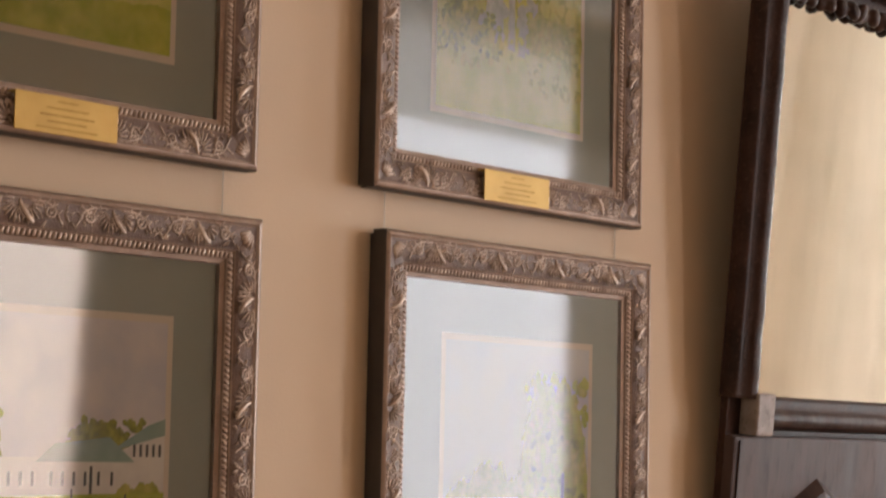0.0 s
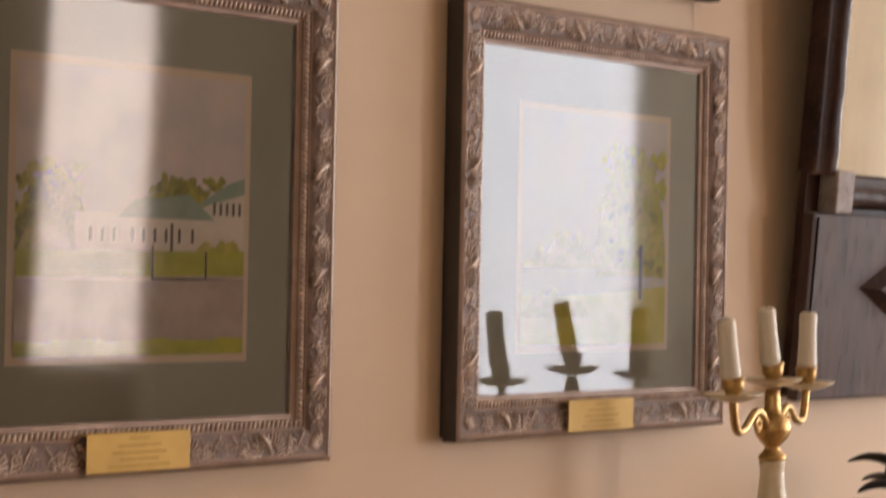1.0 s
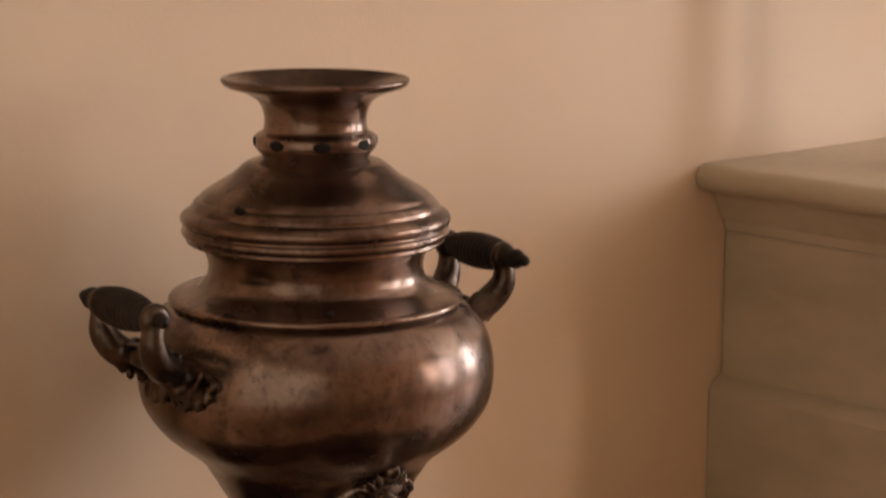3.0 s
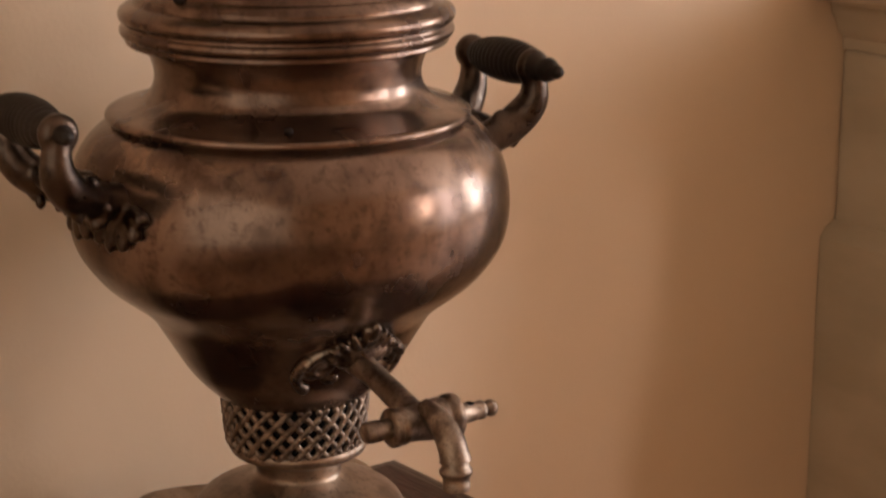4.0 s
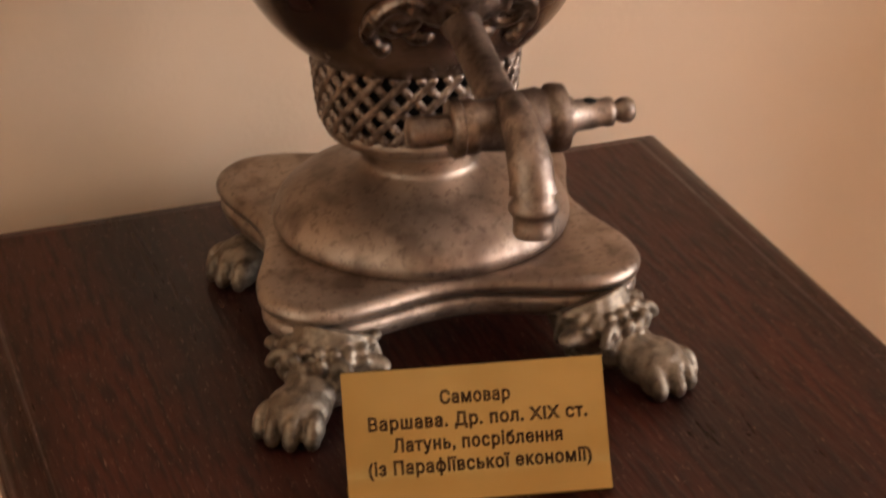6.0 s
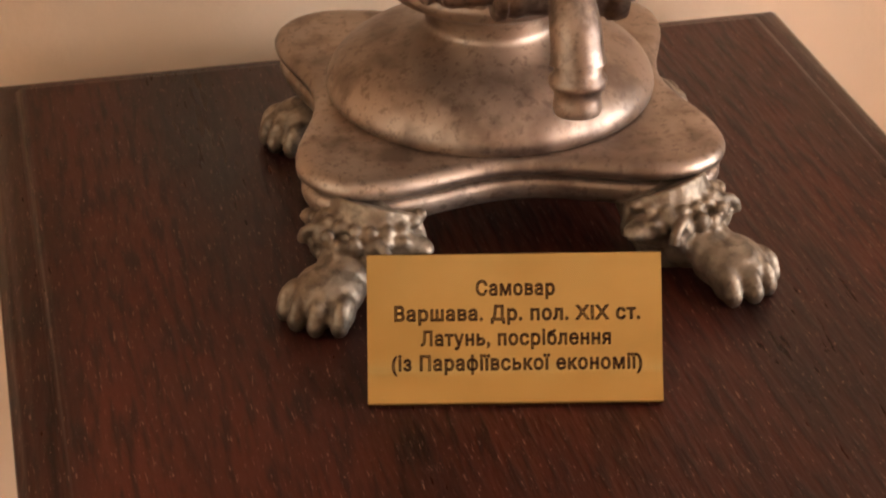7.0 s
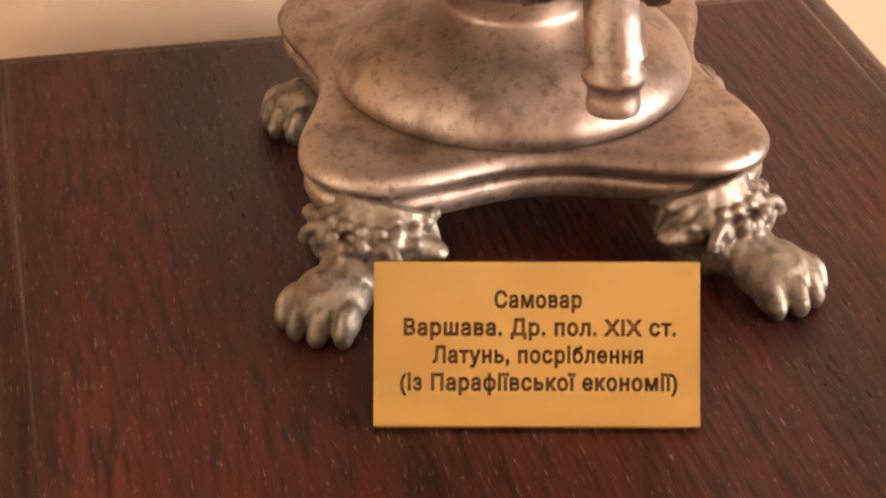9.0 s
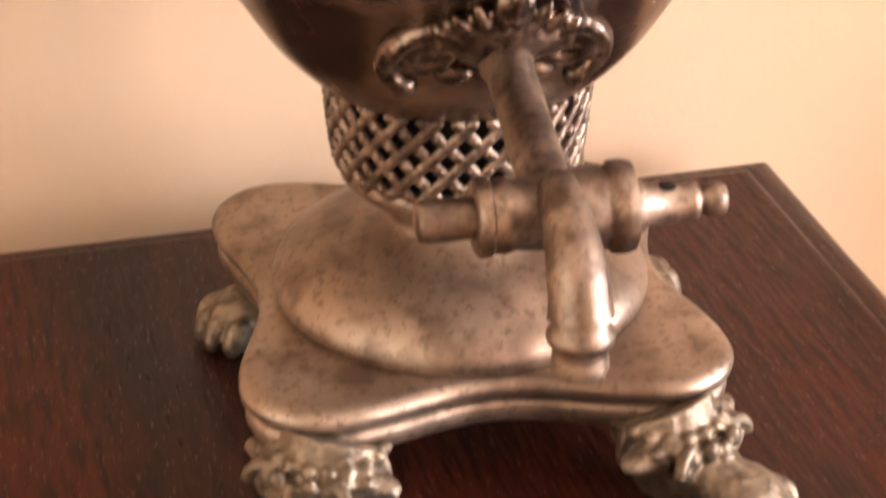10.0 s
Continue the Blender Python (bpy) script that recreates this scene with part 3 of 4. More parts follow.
def paw_foot():
    """A lion's paw under a leafy knee, reaching out along +x; one casting."""
    g = []
    E = ellipsoid
    path = spline([(0.086, 0, 0.0230), (0.096, 0, 0.0200), (0.105, 0, 0.0150), (0.115, 0, 0.0105)], 4)
    g.append(tube(path, [0.0130 - 0.0030 * min(1, k / 9) for k in range(len(path))], 14))
    g.append(E((0.0940, 0, 0.0205), (0.0145, 0.0210, 0.0115)))
    g.append(E((0.1010, 0, 0.0140), (0.0125, 0.0150, 0.0120)))
    g.append(tube([(0.0850, 0, 0.0300), (0.0880, 0, 0.0240), (0.0900, 0, 0.0160), (0.0920, 0, 0.0080), (0.0930, 0, 0.0020)], [0.0180, 0.0178, 0.0158, 0.0140, 0.0115], 18))
    for k in range(11):
        a = radians(-100 + 20 * k)
        r, h = 0.0175, 0.0080 - 0.0020 * (k % 2)
        g.append(E((0.0880 + r * math.cos(a), r * math.sin(a), 0.0225 - 0.0030 * (k % 2)), (0.0030, 0.0026, h), pose(0, 0, 0, 0, 0, math.degrees(a)) @ pose(0, 0, 0, 0, -14, 0)))
        g.append(E((0.0885 + r * math.cos(a + 0.17), r * math.sin(a + 0.17), 0.0290), (0.0026, 0.0030, 0.0024)))
    g.append(E((0.119, 0, 0.0100), (0.0150, 0.0135, 0.0100)))
    for y, x in ((-0.0105, 0.1255), (-0.0037, 0.1295), (0.0037, 0.1295), (0.0105, 0.1255)):
        g.append(E((x, y, 0.0080), (0.0080, 0.0044, 0.0070), pose(0, 0, 0, 0, 16, y * 1500)))
        g.append(E((x + 0.0048, y * 1.10, 0.0048), (0.0038, 0.0036, 0.0048)))
    for s in (-1, 1):
        for k in range(5):
            t = k / 4
            g.append(E((0.1000 - 0.0065 * t, s * (0.0120 + 0.0105 * t), 0.0235 - 0.0005 * t), (0.0048, 0.0064, 0.0068 - 0.0036 * t), pose(0, 0, 0, s * -14, 0, 0)))
            g.append(E((0.1045 - 0.0075 * t, s * (0.0110 + 0.0100 * t), 0.0215 + 0.0035 * (k % 2)), (0.0028, 0.0042, 0.0026), pose(0, 0, 0, s * 35, 0, 0)))
        pts = []
        for k in range(20):
            a = k / 19 * 2.6 * math.pi
            r = 0.0082 * (1 - 0.78 * k / 19)
            pts.append((0.1060 + 0.2 * r * math.cos(a), s * (0.0108 + r * math.cos(a)), 0.0200 + r * math.sin(a)))
        g.append(tube(pts, 0.0024, 8))
        g.append(E((0.1095, s * 0.0070, 0.0145), (0.0045, 0.0038, 0.0070), pose(0, 0, 0, s * 18, 0, 0)))
    for k in range(7):
        a = radians(-66 + 22 * k)
        g.append(E((0.0960 + 0.0155 * math.cos(a), 0.0155 * math.sin(a), 0.0258 - 0.0022 * (k % 2)), (0.0028, 0.0032, 0.0040)))
    g.append(E((0.1115, 0, 0.0185), (0.0036, 0.0030, 0.0068), pose(0, 0, 0, 0, -28, 0)))
    return join(*g)


foot0 = melted(part("paw_foot", paw_foot(), M_PAW, samovar, "cast lion-paw foot with leaf scrolls", m=pose(0.003, 0.0028, 0, 0, 0, 38.5)), 0.0008, 1)
for at in (pose(0.003, 0.0028, 0, 0, 0, -38.5), pose(-0.084, 0.043, 0, 0, 0, -70), pose(-0.084, -0.035, 0, 0, 0, 70)):
    f = new("paw_foot", foot0.data)
    f.parent, f.matrix_basis = samovar, at
    f["label"] = foot0["label"]
    melted(f, 0.0008, 1)

# tap
tap = part("tap", join(
    tube(spline([(0.052, 0, 0.1625), (0.070, 0, 0.1620), (0.092, 0, 0.1590), (0.115, 0, 0.1535), (0.136, 0, 0.1485), (0.150, 0, 0.1464)], 5), [0.0094] * 4 + [0.0080] * 5 + [0.0070] * 6 + [0.0072] * 6 + [0.0082] * 5, 20),
    moved(lathe([(0.0, -0.0215), (0.0098, -0.0215), (0.0108, -0.0205), (0.0108, -0.0178), (0.0098, -0.0170), (0.0100, -0.0155), (0.0104, -0.0140), (0.0100, -0.0125), (0.0094, -0.0110), (0.0100, -0.003), (0.0110, 0.004),
                 (0.0118, 0.0110), (0.0110, 0.0125), (0.0112, 0.0140), (0.0124, 0.0150), (0.0126, 0.0180), (0.0120, 0.0205), (0.0, 0.0212)], 28), pose(0.147, 0, 0.1464) @ Matrix.Rotation(-math.pi / 2, 4, "X"))), M_SILVER_TAP, samovar, "cast spigot with a cross-set key barrel")
auto_sharp(tap, 50)
part("key_stub", moved(lathe(smooth_profile([(0.0, -0.037), (0.0045, -0.0368), (0.0058, -0.0350), (0.0060, -0.0300), (0.0056, -0.0230), (0.0056, -0.0200)], 2), 18), pose(0.147, 0, 0.1464) @ Matrix.Rotation(-math.pi / 2, 4, "X")), M_SILVER_TAP, tap)
part("key_pin", moved(lathe([(0.0072, 0.0205), (0.0072, 0.0235), (0.0058, 0.0245), (0.0056, 0.0310), (0.0050, 0.0345), (0.0054, 0.0365), (0.0052, 0.0385), (0.0030, 0.0392), (0.0036, 0.0402), (0.0047, 0.0425), (0.0047, 0.0448), (0.0036, 0.0465), (0.0, 0.0468)], 20),
     pose(0.147, 0, 0.1464) @ Matrix.Rotation(-math.pi / 2, 4, "X")), M_SILVER_TAP, tap)
# black spot painted for the shade in the pin hole
part("pin_hole", ellipsoid((0.1475, 0.0300, 0.1517), (0.0026, 0.0026, 0.0008)), M_BLACK_AND_SHADE, tap, "near-black spot painting the shade in a pin hole")
drop = spline([(0.149, 0, 0.1545), (0.159, 0, 0.1530), (0.168, 0, 0.1490), (0.1750, 0, 0.1430), (0.1786, 0, 0.1368), (0.1796, 0, 0.1338)], 3)
spout = auto_sharp(part("spout", tube(drop, [0.0058 + 0.0024 * min(1, k / 9) + 0.0008 * max(0, k - 11) / 4 for k in range(len(drop))], 8), M_SILVER_TAP, tap, "drooping faceted spout"), 60)
auto_sharp(part("nozzle", moved(lathe([(0.0, 0.0060), (0.0070, 0.0056), (0.0074, 0.0040), (0.0076, 0.0020), (0.0088, 0.0008), (0.0090, -0.0006), (0.0087, -0.0018), (0.0079, -0.0028), (0.0072, -0.0042), (0.0073, -0.0065), (0.0076, -0.0090),
                                       (0.0070, -0.0108), (0.0052, -0.0111), (0.0050, -0.0060), (0.0, -0.0040)], 28), pose(0.1800, 0, 0.1290, 0, -4, 0)), M_SILVER_TAP, spout, "ringed nozzle of the spout"), 50)


def spiral(c, r0, turns, sgn, tilt, tr):
    pts = []
    for k in range(30):
        a = k / 29 * turns * 2 * math.pi
        r = r0 * (1 - 0.82 * k / 29)
        p = Vector((0, sgn * r * math.cos(a), r * math.sin(a)))
        pts.append(Vector(c) + Matrix.Rotation(tilt, 3, "Y") @ p)
    return tube(pts, [tr * (1 - 0.4 * k / 29) for k in range(30)], 8)


rg = []
for s in (-1, 1):
    c = on_bowl(s * 0.0215, 0.1600)
    rg.append(spiral(c, 0.0098, 1.5, s, 0.5, 0.0029))
    rg.append(ellipsoid(on_bowl(s * 0.0215, 0.1600, -0.003), (0.0050, 0.0105, 0.0110), pose(0, 0, 0, 0, 30, 0)))
    rg.append(ellipsoid(on_bowl(s * 0.0080, 0.1690, -0.002), (0.0060, 0.0120, 0.0100), pose(0, 0, 0, 0, 30, 0)))
    rg.append(tube(spline([on_bowl(s * 0.008, 0.1765), on_bowl(s * 0.018, 0.1720), on_bowl(s * 0.030, 0.1640), on_bowl(s * 0.0325, 0.1530), on_bowl(s * 0.0275, 0.1460)], 5), 0.0033, 8))
    rg.append(ellipsoid(on_bowl(s * 0.0265, 0.1455), (0.0035, 0.0042, 0.0040)))
    for k in range(4):
        rg.append(ellipsoid(on_bowl(s * (0.0030 + 0.0046 * k), 0.1800 - 0.0030 * k, 0.003), (0.0040, 0.0025, 0.0082 - 0.0008 * k), pose(0, 0, 0, s * (-10 - 17 * k), 32, 0)))
        rg.append(ellipsoid(on_bowl(s * (0.0030 + 0.0050 * k), 0.1725 - 0.0018 * k, 0.004), (0.0034, 0.0027, 0.0042)))
    rg.append(ellipsoid(on_bowl(s * 0.0120, 0.1510, -0.001), (0.0035, 0.0065, 0.0038)))
rg.append(ellipsoid(on_bowl(0, 0.1830, 0.003), (0.0040, 0.0030, 0.0085), pose(0, 0, 0, 0, 35, 0)))
rg.append(ellipsoid((0.0790, 0, 0.1680), (0.0085, 0.0190, 0.0120), pose(0, 0, 0, 0, 30, 0)))
melted(part("tap_mount", join(*rg), M_MOUNT, samovar, "cast leaf-and-scroll mount behind the spigot"), 0.0010, 1)


def handle(side, reach):
    rot = pose(0, 0, 0, 0, 0, 0 if side > 0 else 180)
    g, off, shift = [], -0.0140, -0.0215
    D = lambda y: y + reach * min(1, max(0, (y - 0.1215) / 0.040))
    for s in (-1, 1):
        X = lambda v: shift * min(1, abs(v) / 0.03) + s * v
        path = spline([(X(a), D(b), c) for a, b, c in ((0.034, 0.1628, 0.3060), (0.0345, 0.1645, 0.2950), (0.0335, 0.1635, 0.2845), (0.0300, 0.1570, 0.2745), (0.0240, 0.1455, 0.2670), (0.0195, 0.1335, 0.2625), (0.0165, 0.1215, 0.2590))], 4)
        n = len(path) - 1
        g.append(tube(path, [0.0076 + 0.0030 * math.sin(k / n * math.pi) ** 2 + 0.0040 * (k / n) ** 3 for k in range(n + 1)], 12))
        g.append(moved(lathe([(0.0, -0.0072), (0.0085, -0.0060), (0.0112, -0.0020), (0.0112, 0.0020), (0.0085, 0.0060), (0.0, 0.0072)], 16), pose(X(0.034), D(0.1628), 0.3062, 0, 90, 0)))
        g.append(ellipsoid((X(0.0265), D(0.1420), 0.2755), (0.0035, 0.0062, 0.0046), pose(0, 0, 0, 35, 0, 0)))
        g.append(ellipsoid((X(0.0300), D(0.1530), 0.2610), (0.0036, 0.0036, 0.0060), pose(0, 0, 0, -25, 0, 0)))
        g.append(ellipsoid((X(0.0245), D(0.1370), 0.2530), (0.0045, 0.0066, 0.0040), pose(0, 0, 0, -30, 0, 0)))
        for k in range(6):
            g.append(ellipsoid((X(0.0335 - 0.0026 * k), D(0.1690 - 0.0045 * k), 0.2870 - 0.0044 * k), (0.0050, 0.0033, 0.0033)))
        # shell leaf spread on the bowl
        for k in range(7):
            a = radians(-84 + 28 * k)
            z = 0.2560 - 0.0135 * math.cos(a)
            x = X(0.0175) + 0.0170 * math.sin(a)
            y = math.sqrt(max((bowl_r(z) + 0.0012) ** 2 - x * x, 0.0))
            g.append(ellipsoid((x, y, z), (0.0062, 0.0040, 0.0110), pose(0, 0, 0, 10, -math.degrees(a), 0)))
            g.append(ellipsoid((x + 0.006 * math.sin(a), math.sqrt(max((bowl_r(z - 0.006 * math.cos(a)) + 0.0015) ** 2 - (x + 0.006 * math.sin(a)) ** 2, 0.0)), z - 0.006 * math.cos(a)), (0.0040, 0.0034, 0.0044)))
    g.append(ellipsoid((shift, D(0.1440), 0.2660), (0.0230, 0.0110, 0.0062), pose(0, 0, 0, 28, 0, 0)))
    if side < 0:
        g.append(ellipsoid((shift, D(0.1520), 0.2735), (0.0270, 0.0085, 0.0085), pose(0, 0, 0, 40, 0, 0)))
        g.append(ellipsoid((shift, D(0.1340), 0.2600), (0.0270, 0.0130, 0.0100), pose(0, 0, 0, 24, 0, 0)))
        g.append(ellipsoid((shift + 0.012, D(0.1560), 0.2600), (0.0032, 0.0032, 0.0046)))
    br = melted(part("handle_bracket", join(*g), M_BRACKET, samovar, "cast two-armed blackened leafy handle bracket", m=rot), 0.0016, 3)
    prof = [(0.0, -0.0570), (0.0028, -0.0562), (0.0044, -0.0530), (0.0036, -0.0505), (0.0064, -0.0470), (0.0078, -0.0430), (0.0068, -0.0395), (0.0078, -0.0350)]
    for k in range(13):
        z = -0.0276 + 0.0046 * k
        r = 0.0134 * math.sqrt(max(0.0, 1 - (z / 0.040) ** 2)) + 0.0006
        prof += [(r * 0.93, z - 0.0019), (r, z), (r * 0.93, z + 0.0019)]
    prof += [(r_, -z_) for r_, z_ in reversed(prof[:8])]
    part("grip", lathe(prof, 20), M_GRIP, br, "blackened ribbed wooden grip", m=pose(off, D(0.1628), 0.3064, 0, 90, 0))


handle(1, 0.0)
handle(-1, 0.002)

# ---- brass label ----
lab = thing("label_plate", pose(0.12371, -0.34213, 0.7502, 0, 0, -12.4), "small engraved brass label leaning back on the stand", "label")
LW, LH, TILT = 0.1, 0.0523, radians(32.1)
verts, faces = [], []
sec = [(0.016, 0.0004), (0.003, 0.0004), (0.0012, 0.0007), (0.0002, 0.0016), (0.0004, 0.0030)]
for k in range(2, 9):
    d = LH * k / 8
    sec.append((d * math.sin(TILT), d * math.cos(TILT)))
for th in (0.0, 0.0007):
    for y, z in sec:
        for x in (-LW / 2, LW / 2):
            verts.append((x, y + th * 0.9, z + (th * 0.6 if z < 0.002 else 0)))
ns = len(sec)
for i in range(ns - 1):
    a, b = i * 2, ns * 2 + i * 2
    faces += [(a, a + 1, a + 3, a + 2), (b, b + 2, b + 3, b + 1), (a, a + 2, b + 2, b), (a + 1, b + 1, b + 3, a + 3)]
e = (ns - 1) * 2
faces += [(0, ns * 2, ns * 2 + 1, 1), (e, e + 1, ns * 2 + e + 1, ns * 2 + e)]
plate_l = auto_sharp(part("plate", (verts, faces), M_BRASS, lab, "brushed golden brass sheet bent at its foot"), 50)


def engraved(text, x, d, size, width):
    cu = bpy.data.curves.new("inscription", "FONT")
    cu.body, cu.size, cu.align_x, cu.align_y = text, 1.0, "CENTER", "CENTER"
    cu.fill_mode, cu.bevel_depth, cu.bevel_resolution, cu.resolution_u, cu.space_character = "NONE", 0.035, 1, 4, 1.12
    cu.materials.append(M_INK)
    ob = new("inscription", cu)
    bpy.context.view_layer.update()
    k = width / max(ob.dimensions.x, 0.01)
    ob.parent = lab
    ob.matrix_basis = pose(x, d * math.sin(TILT) - 0.00022, d * math.cos(TILT) + 0.0001, 90 - math.degrees(TILT), 0, 0) @ Matrix.Diagonal((k, size, size * 0.25, 1))
    ob["label"] = "dark engraved lettering"


engraved("Самовар", 0.0003, 0.0405, 0.0068, 0.0268)
engraved("Варшава. Др. пол. XIX ст.", 0.0008, 0.0320, 0.0068, 0.0835)
engraved("Латунь, посріблення", 0.0004, 0.0236, 0.0068, 0.0645)
engraved("(із Парафіївської економії)", 0.0006, 0.0152, 0.0068, 0.0850)

# ---- framed pictures ----
FW, FH, FD, FACE = 0.500, 0.482, 0.030, 0.0480


def flat(name, x0, x1, z0, z1, y, material, parent, label=""):
    return part(name, ([(x0, y, z0), (x1, y, z0), (x1, y, z1), (x0, y, z1)], [(0, 1, 2, 3)]), material, parent, label, smooth=False)


def relief_run(length, rnd):
    """Acanthus garland along x, centred on y = 0 and rising along +z: a bold curved leaf, fans of fine leaves, a scroll and a trailing stem in each repeat."""
    g, n = [], max(3, round(length / 0.098))
    for k in range(n):
        cx = -length / 2 + (k + 0.5) * length / n
        j = lambda v: v * rnd.uniform(0.85, 1.15)
        bold = spline([(cx + 0.003, -0.0105, 0.0004), (cx + 0.001, -0.0040, 0.0016), (cx - 0.004, 0.0030, 0.0024), (cx - 0.0105, 0.0085, 0.0016), (cx - 0.0135, 0.0080, 0.0004)], 4)
        g.append(tube(bold, [0.0011 + 0.0019 * math.sin(math.pi * q / (len(bold) - 1)) for q in range(len(bold))], 7))
        for side, count, x0 in ((1, 8, 0.006), (-1, 7, -0.008)):
            for q in range(count):
                a = radians(8 + 128 * q / (count - 1))
                r = 0.0100 + 0.0030 * math.sin(a)
                g.append(ellipsoid((cx + x0 + side * r * math.cos(a), -0.0085 + r * math.sin(a) * 1.15, 0.0008), (j(0.0062), j(0.0012), 0.0020), pose(0, 0, 0, 0, 0, math.degrees(a) if side > 0 else 180 - math.degrees(a)), 7, 5))
                g.append(ellipsoid((cx + x0 + side * 0.62 * r * math.cos(a + 0.15), -0.0085 + 0.62 * r * math.sin(a + 0.15), 0.0012), (j(0.0036), j(0.0010), 0.0017), pose(0, 0, 0, 0, 0, math.degrees(a) if side > 0 else 180 - math.degrees(a)), 6, 4))
        for side, x0, turn in ((1, 0.030, 1), (-1, -0.032, -1)):
            pts = []
            for q in range(15):
                a = 2.6 * math.pi * q / 14
                r = 0.0064 * (1 - 0.75 * q / 14)
                pts.append((cx + x0 + turn * r * math.cos(a), -0.0020 + r * math.sin(a), 0.0010))
            g.append(tube(pts, [0.0014 - 0.0006 * q / 14 for q in range(15)], 6))
            g.append(ellipsoid((pts[-1][0], pts[-1][1], 0.0014), (0.0019, 0.0019, 0.0015), None, 7, 5))
            stem = spline([(cx + side * 0.009, -0.0108, 0.0004), (cx + side * 0.024, -0.0105, 0.0010), (cx + side * 0.037, -0.0060, 0.0010), (cx + side * 0.043, 0.0035, 0.0008), (cx + side * 0.0475, 0.0095, 0.0004)], 3)
            g.append(tube(stem, 0.0010, 6))
            for q in range(7):
                p = stem[2 + q] if 2 + q < len(stem) else stem[-1]
                g.append(ellipsoid((p[0] + side * 0.001, p[1] + (0.0034 if q % 2 else -0.0022), 0.0008), (j(0.0044), 0.0012, 0.0018), pose(0, 0, 0, 0, 0, side * (62 if q % 2 else -35)), 6, 4))
    for k in range(int(length / 0.0034)):
        g.append(ellipsoid((rnd.uniform(-0.5, 0.5) * length, rnd.uniform(-0.0115, 0.0105), 0.0003), (0.0040 * rnd.uniform(0.7, 1.3), 0.0010, 0.0016), pose(0, 0, 0, 0, 0, rnd.choice((-1, 1)) * rnd.uniform(20, 65)), 6, 4))
    return join(*g)


def picture_frame(name, m, label):
    fr = thing(name, m, label, "picture", "framed views on the wall")
    rnd = random.Random(5)
    w, h = FW / 2, FH / 2
    # moulding cross-section: distance in from the outer edge, depth from the wall
    sec = [(0.0, 0.0090), (0.0, 0.0250), (0.0010, 0.0275), (0.0030, 0.0290), (0.0062, 0.0296), (0.0072, 0.0282), (0.0090, 0.0275), (0.0160, 0.0278), (0.0260, 0.0268), (0.0335, 0.0240), (0.0350, 0.0228), (0.0352, 0.0215),
           (0.0425, 0.0200), (0.0432, 0.0180), (0.0480, 0.0165), (0.0486, 0.0130), (0.0486, 0.0070)]
    for side, (ax, ln, cx, cz, ang) in enumerate(((0, FW, 0, -h, 0), (0, FH, w, 0, 90), (0, FW, 0, h, 180), (0, FH, -w, 0, 270))):
        half = ln / 2
        verts, faces, idx = [], [], []
        for ins, d in sec:
            verts += [(-half + ins, -d, ins), (half - ins, -d, ins)]
        for i in range(len(sec) - 1):
            faces.append((i * 2, i * 2 + 1, i * 2 + 3, i * 2 + 2))
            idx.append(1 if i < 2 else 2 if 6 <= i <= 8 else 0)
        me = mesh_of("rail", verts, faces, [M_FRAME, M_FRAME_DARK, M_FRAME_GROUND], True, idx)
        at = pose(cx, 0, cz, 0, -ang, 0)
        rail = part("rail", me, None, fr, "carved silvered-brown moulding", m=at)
        auto_sharp(rail, 35)
        g = relief_run(ln - 0.062, rnd)
        rel = moved(g, pose(0, -0.0272, 0.0205) @ Matrix.Rotation(math.pi / 2, 4, "X") @ Matrix.Diagonal((1, 1, 0.7, 1)))
        # fanned leaf in the mitred corner
        cor = []
        for k in range(5):
            a = radians(15 + 15 * k)
            cor.append(ellipsoid((-half + 0.0125 + 0.0125 * math.cos(a), -0.0275, 0.0125 + 0.0125 * math.sin(a)), (0.0085, 0.0022, 0.0021), pose(0, 0, 0, 0, -math.degrees(a), 0), 8, 5))
        part("leaf_relief", join(rel, *cor), M_FRAME_HI, rail, "silvered leaf-scroll relief with its highlights put into a paler colour")
        beads = []
        nb = round((ln - 0.08) / 0.0060)
        for k in range(nb + 1):
            x = -half + 0.0395 + (ln - 0.079) * k / nb
            beads.append(ellipsoid((x, -0.0214, 0.0388), (0.0024, 0.0022, 0.0041), pose(0, 0, 0, 0, 24, 0), 7, 5))
        part("rope_beading", join(*beads), M_FRAME_HI, rail, "twisted rope beading")
    part("backing", box(-w + 0.004, w - 0.004, -0.0060, -0.0008, -h + 0.004, h - 0.004), M_FRAME_DARK, fr, smooth=False)
    iw, ih = w - 0.0484, h - 0.0484
    flat("mount", -iw, iw, -ih, ih, -0.0116, M_MAT, fr, "grey-green card mount")
    pane = flat("glass", -iw, iw, -ih, ih, -0.0156, M_GLASS, fr, "thin reflective glass")
    return fr


def hue(name, c1, c2, scale=60, fine=300):
    return surface(name, c1, c2, (0.8, 0.9), 0, scale, fine, 0.0)


P_SKY = hue("print_sky", (0.62, 0.60, 0.63), (0.76, 0.70, 0.67), 18)
P_SKY2 = hue("print_pale_sky", (0.60, 0.62, 0.64), (0.66, 0.64, 0.60), 18)
P_LAWN = hue("print_lawn", (0.38, 0.44, 0.025), (0.56, 0.57, 0.07), 40)
P_FIELD = hue("print_field", (0.52, 0.55, 0.09), (0.66, 0.62, 0.16), 30)
P_TREE = hue("print_trees", (0.19, 0.22, 0.020), (0.42, 0.41, 0.045), 130)
P_TREE2 = hue("print_light_trees", (0.36, 0.38, 0.03), (0.58, 0.53, 0.10), 110)
P_ROAD = hue("print_road", (0.44, 0.38, 0.34), (0.55, 0.48, 0.43), 40)
P_WHITE = hue("print_white_wall", (0.74, 0.70, 0.64), (0.82, 0.78, 0.71), 50)
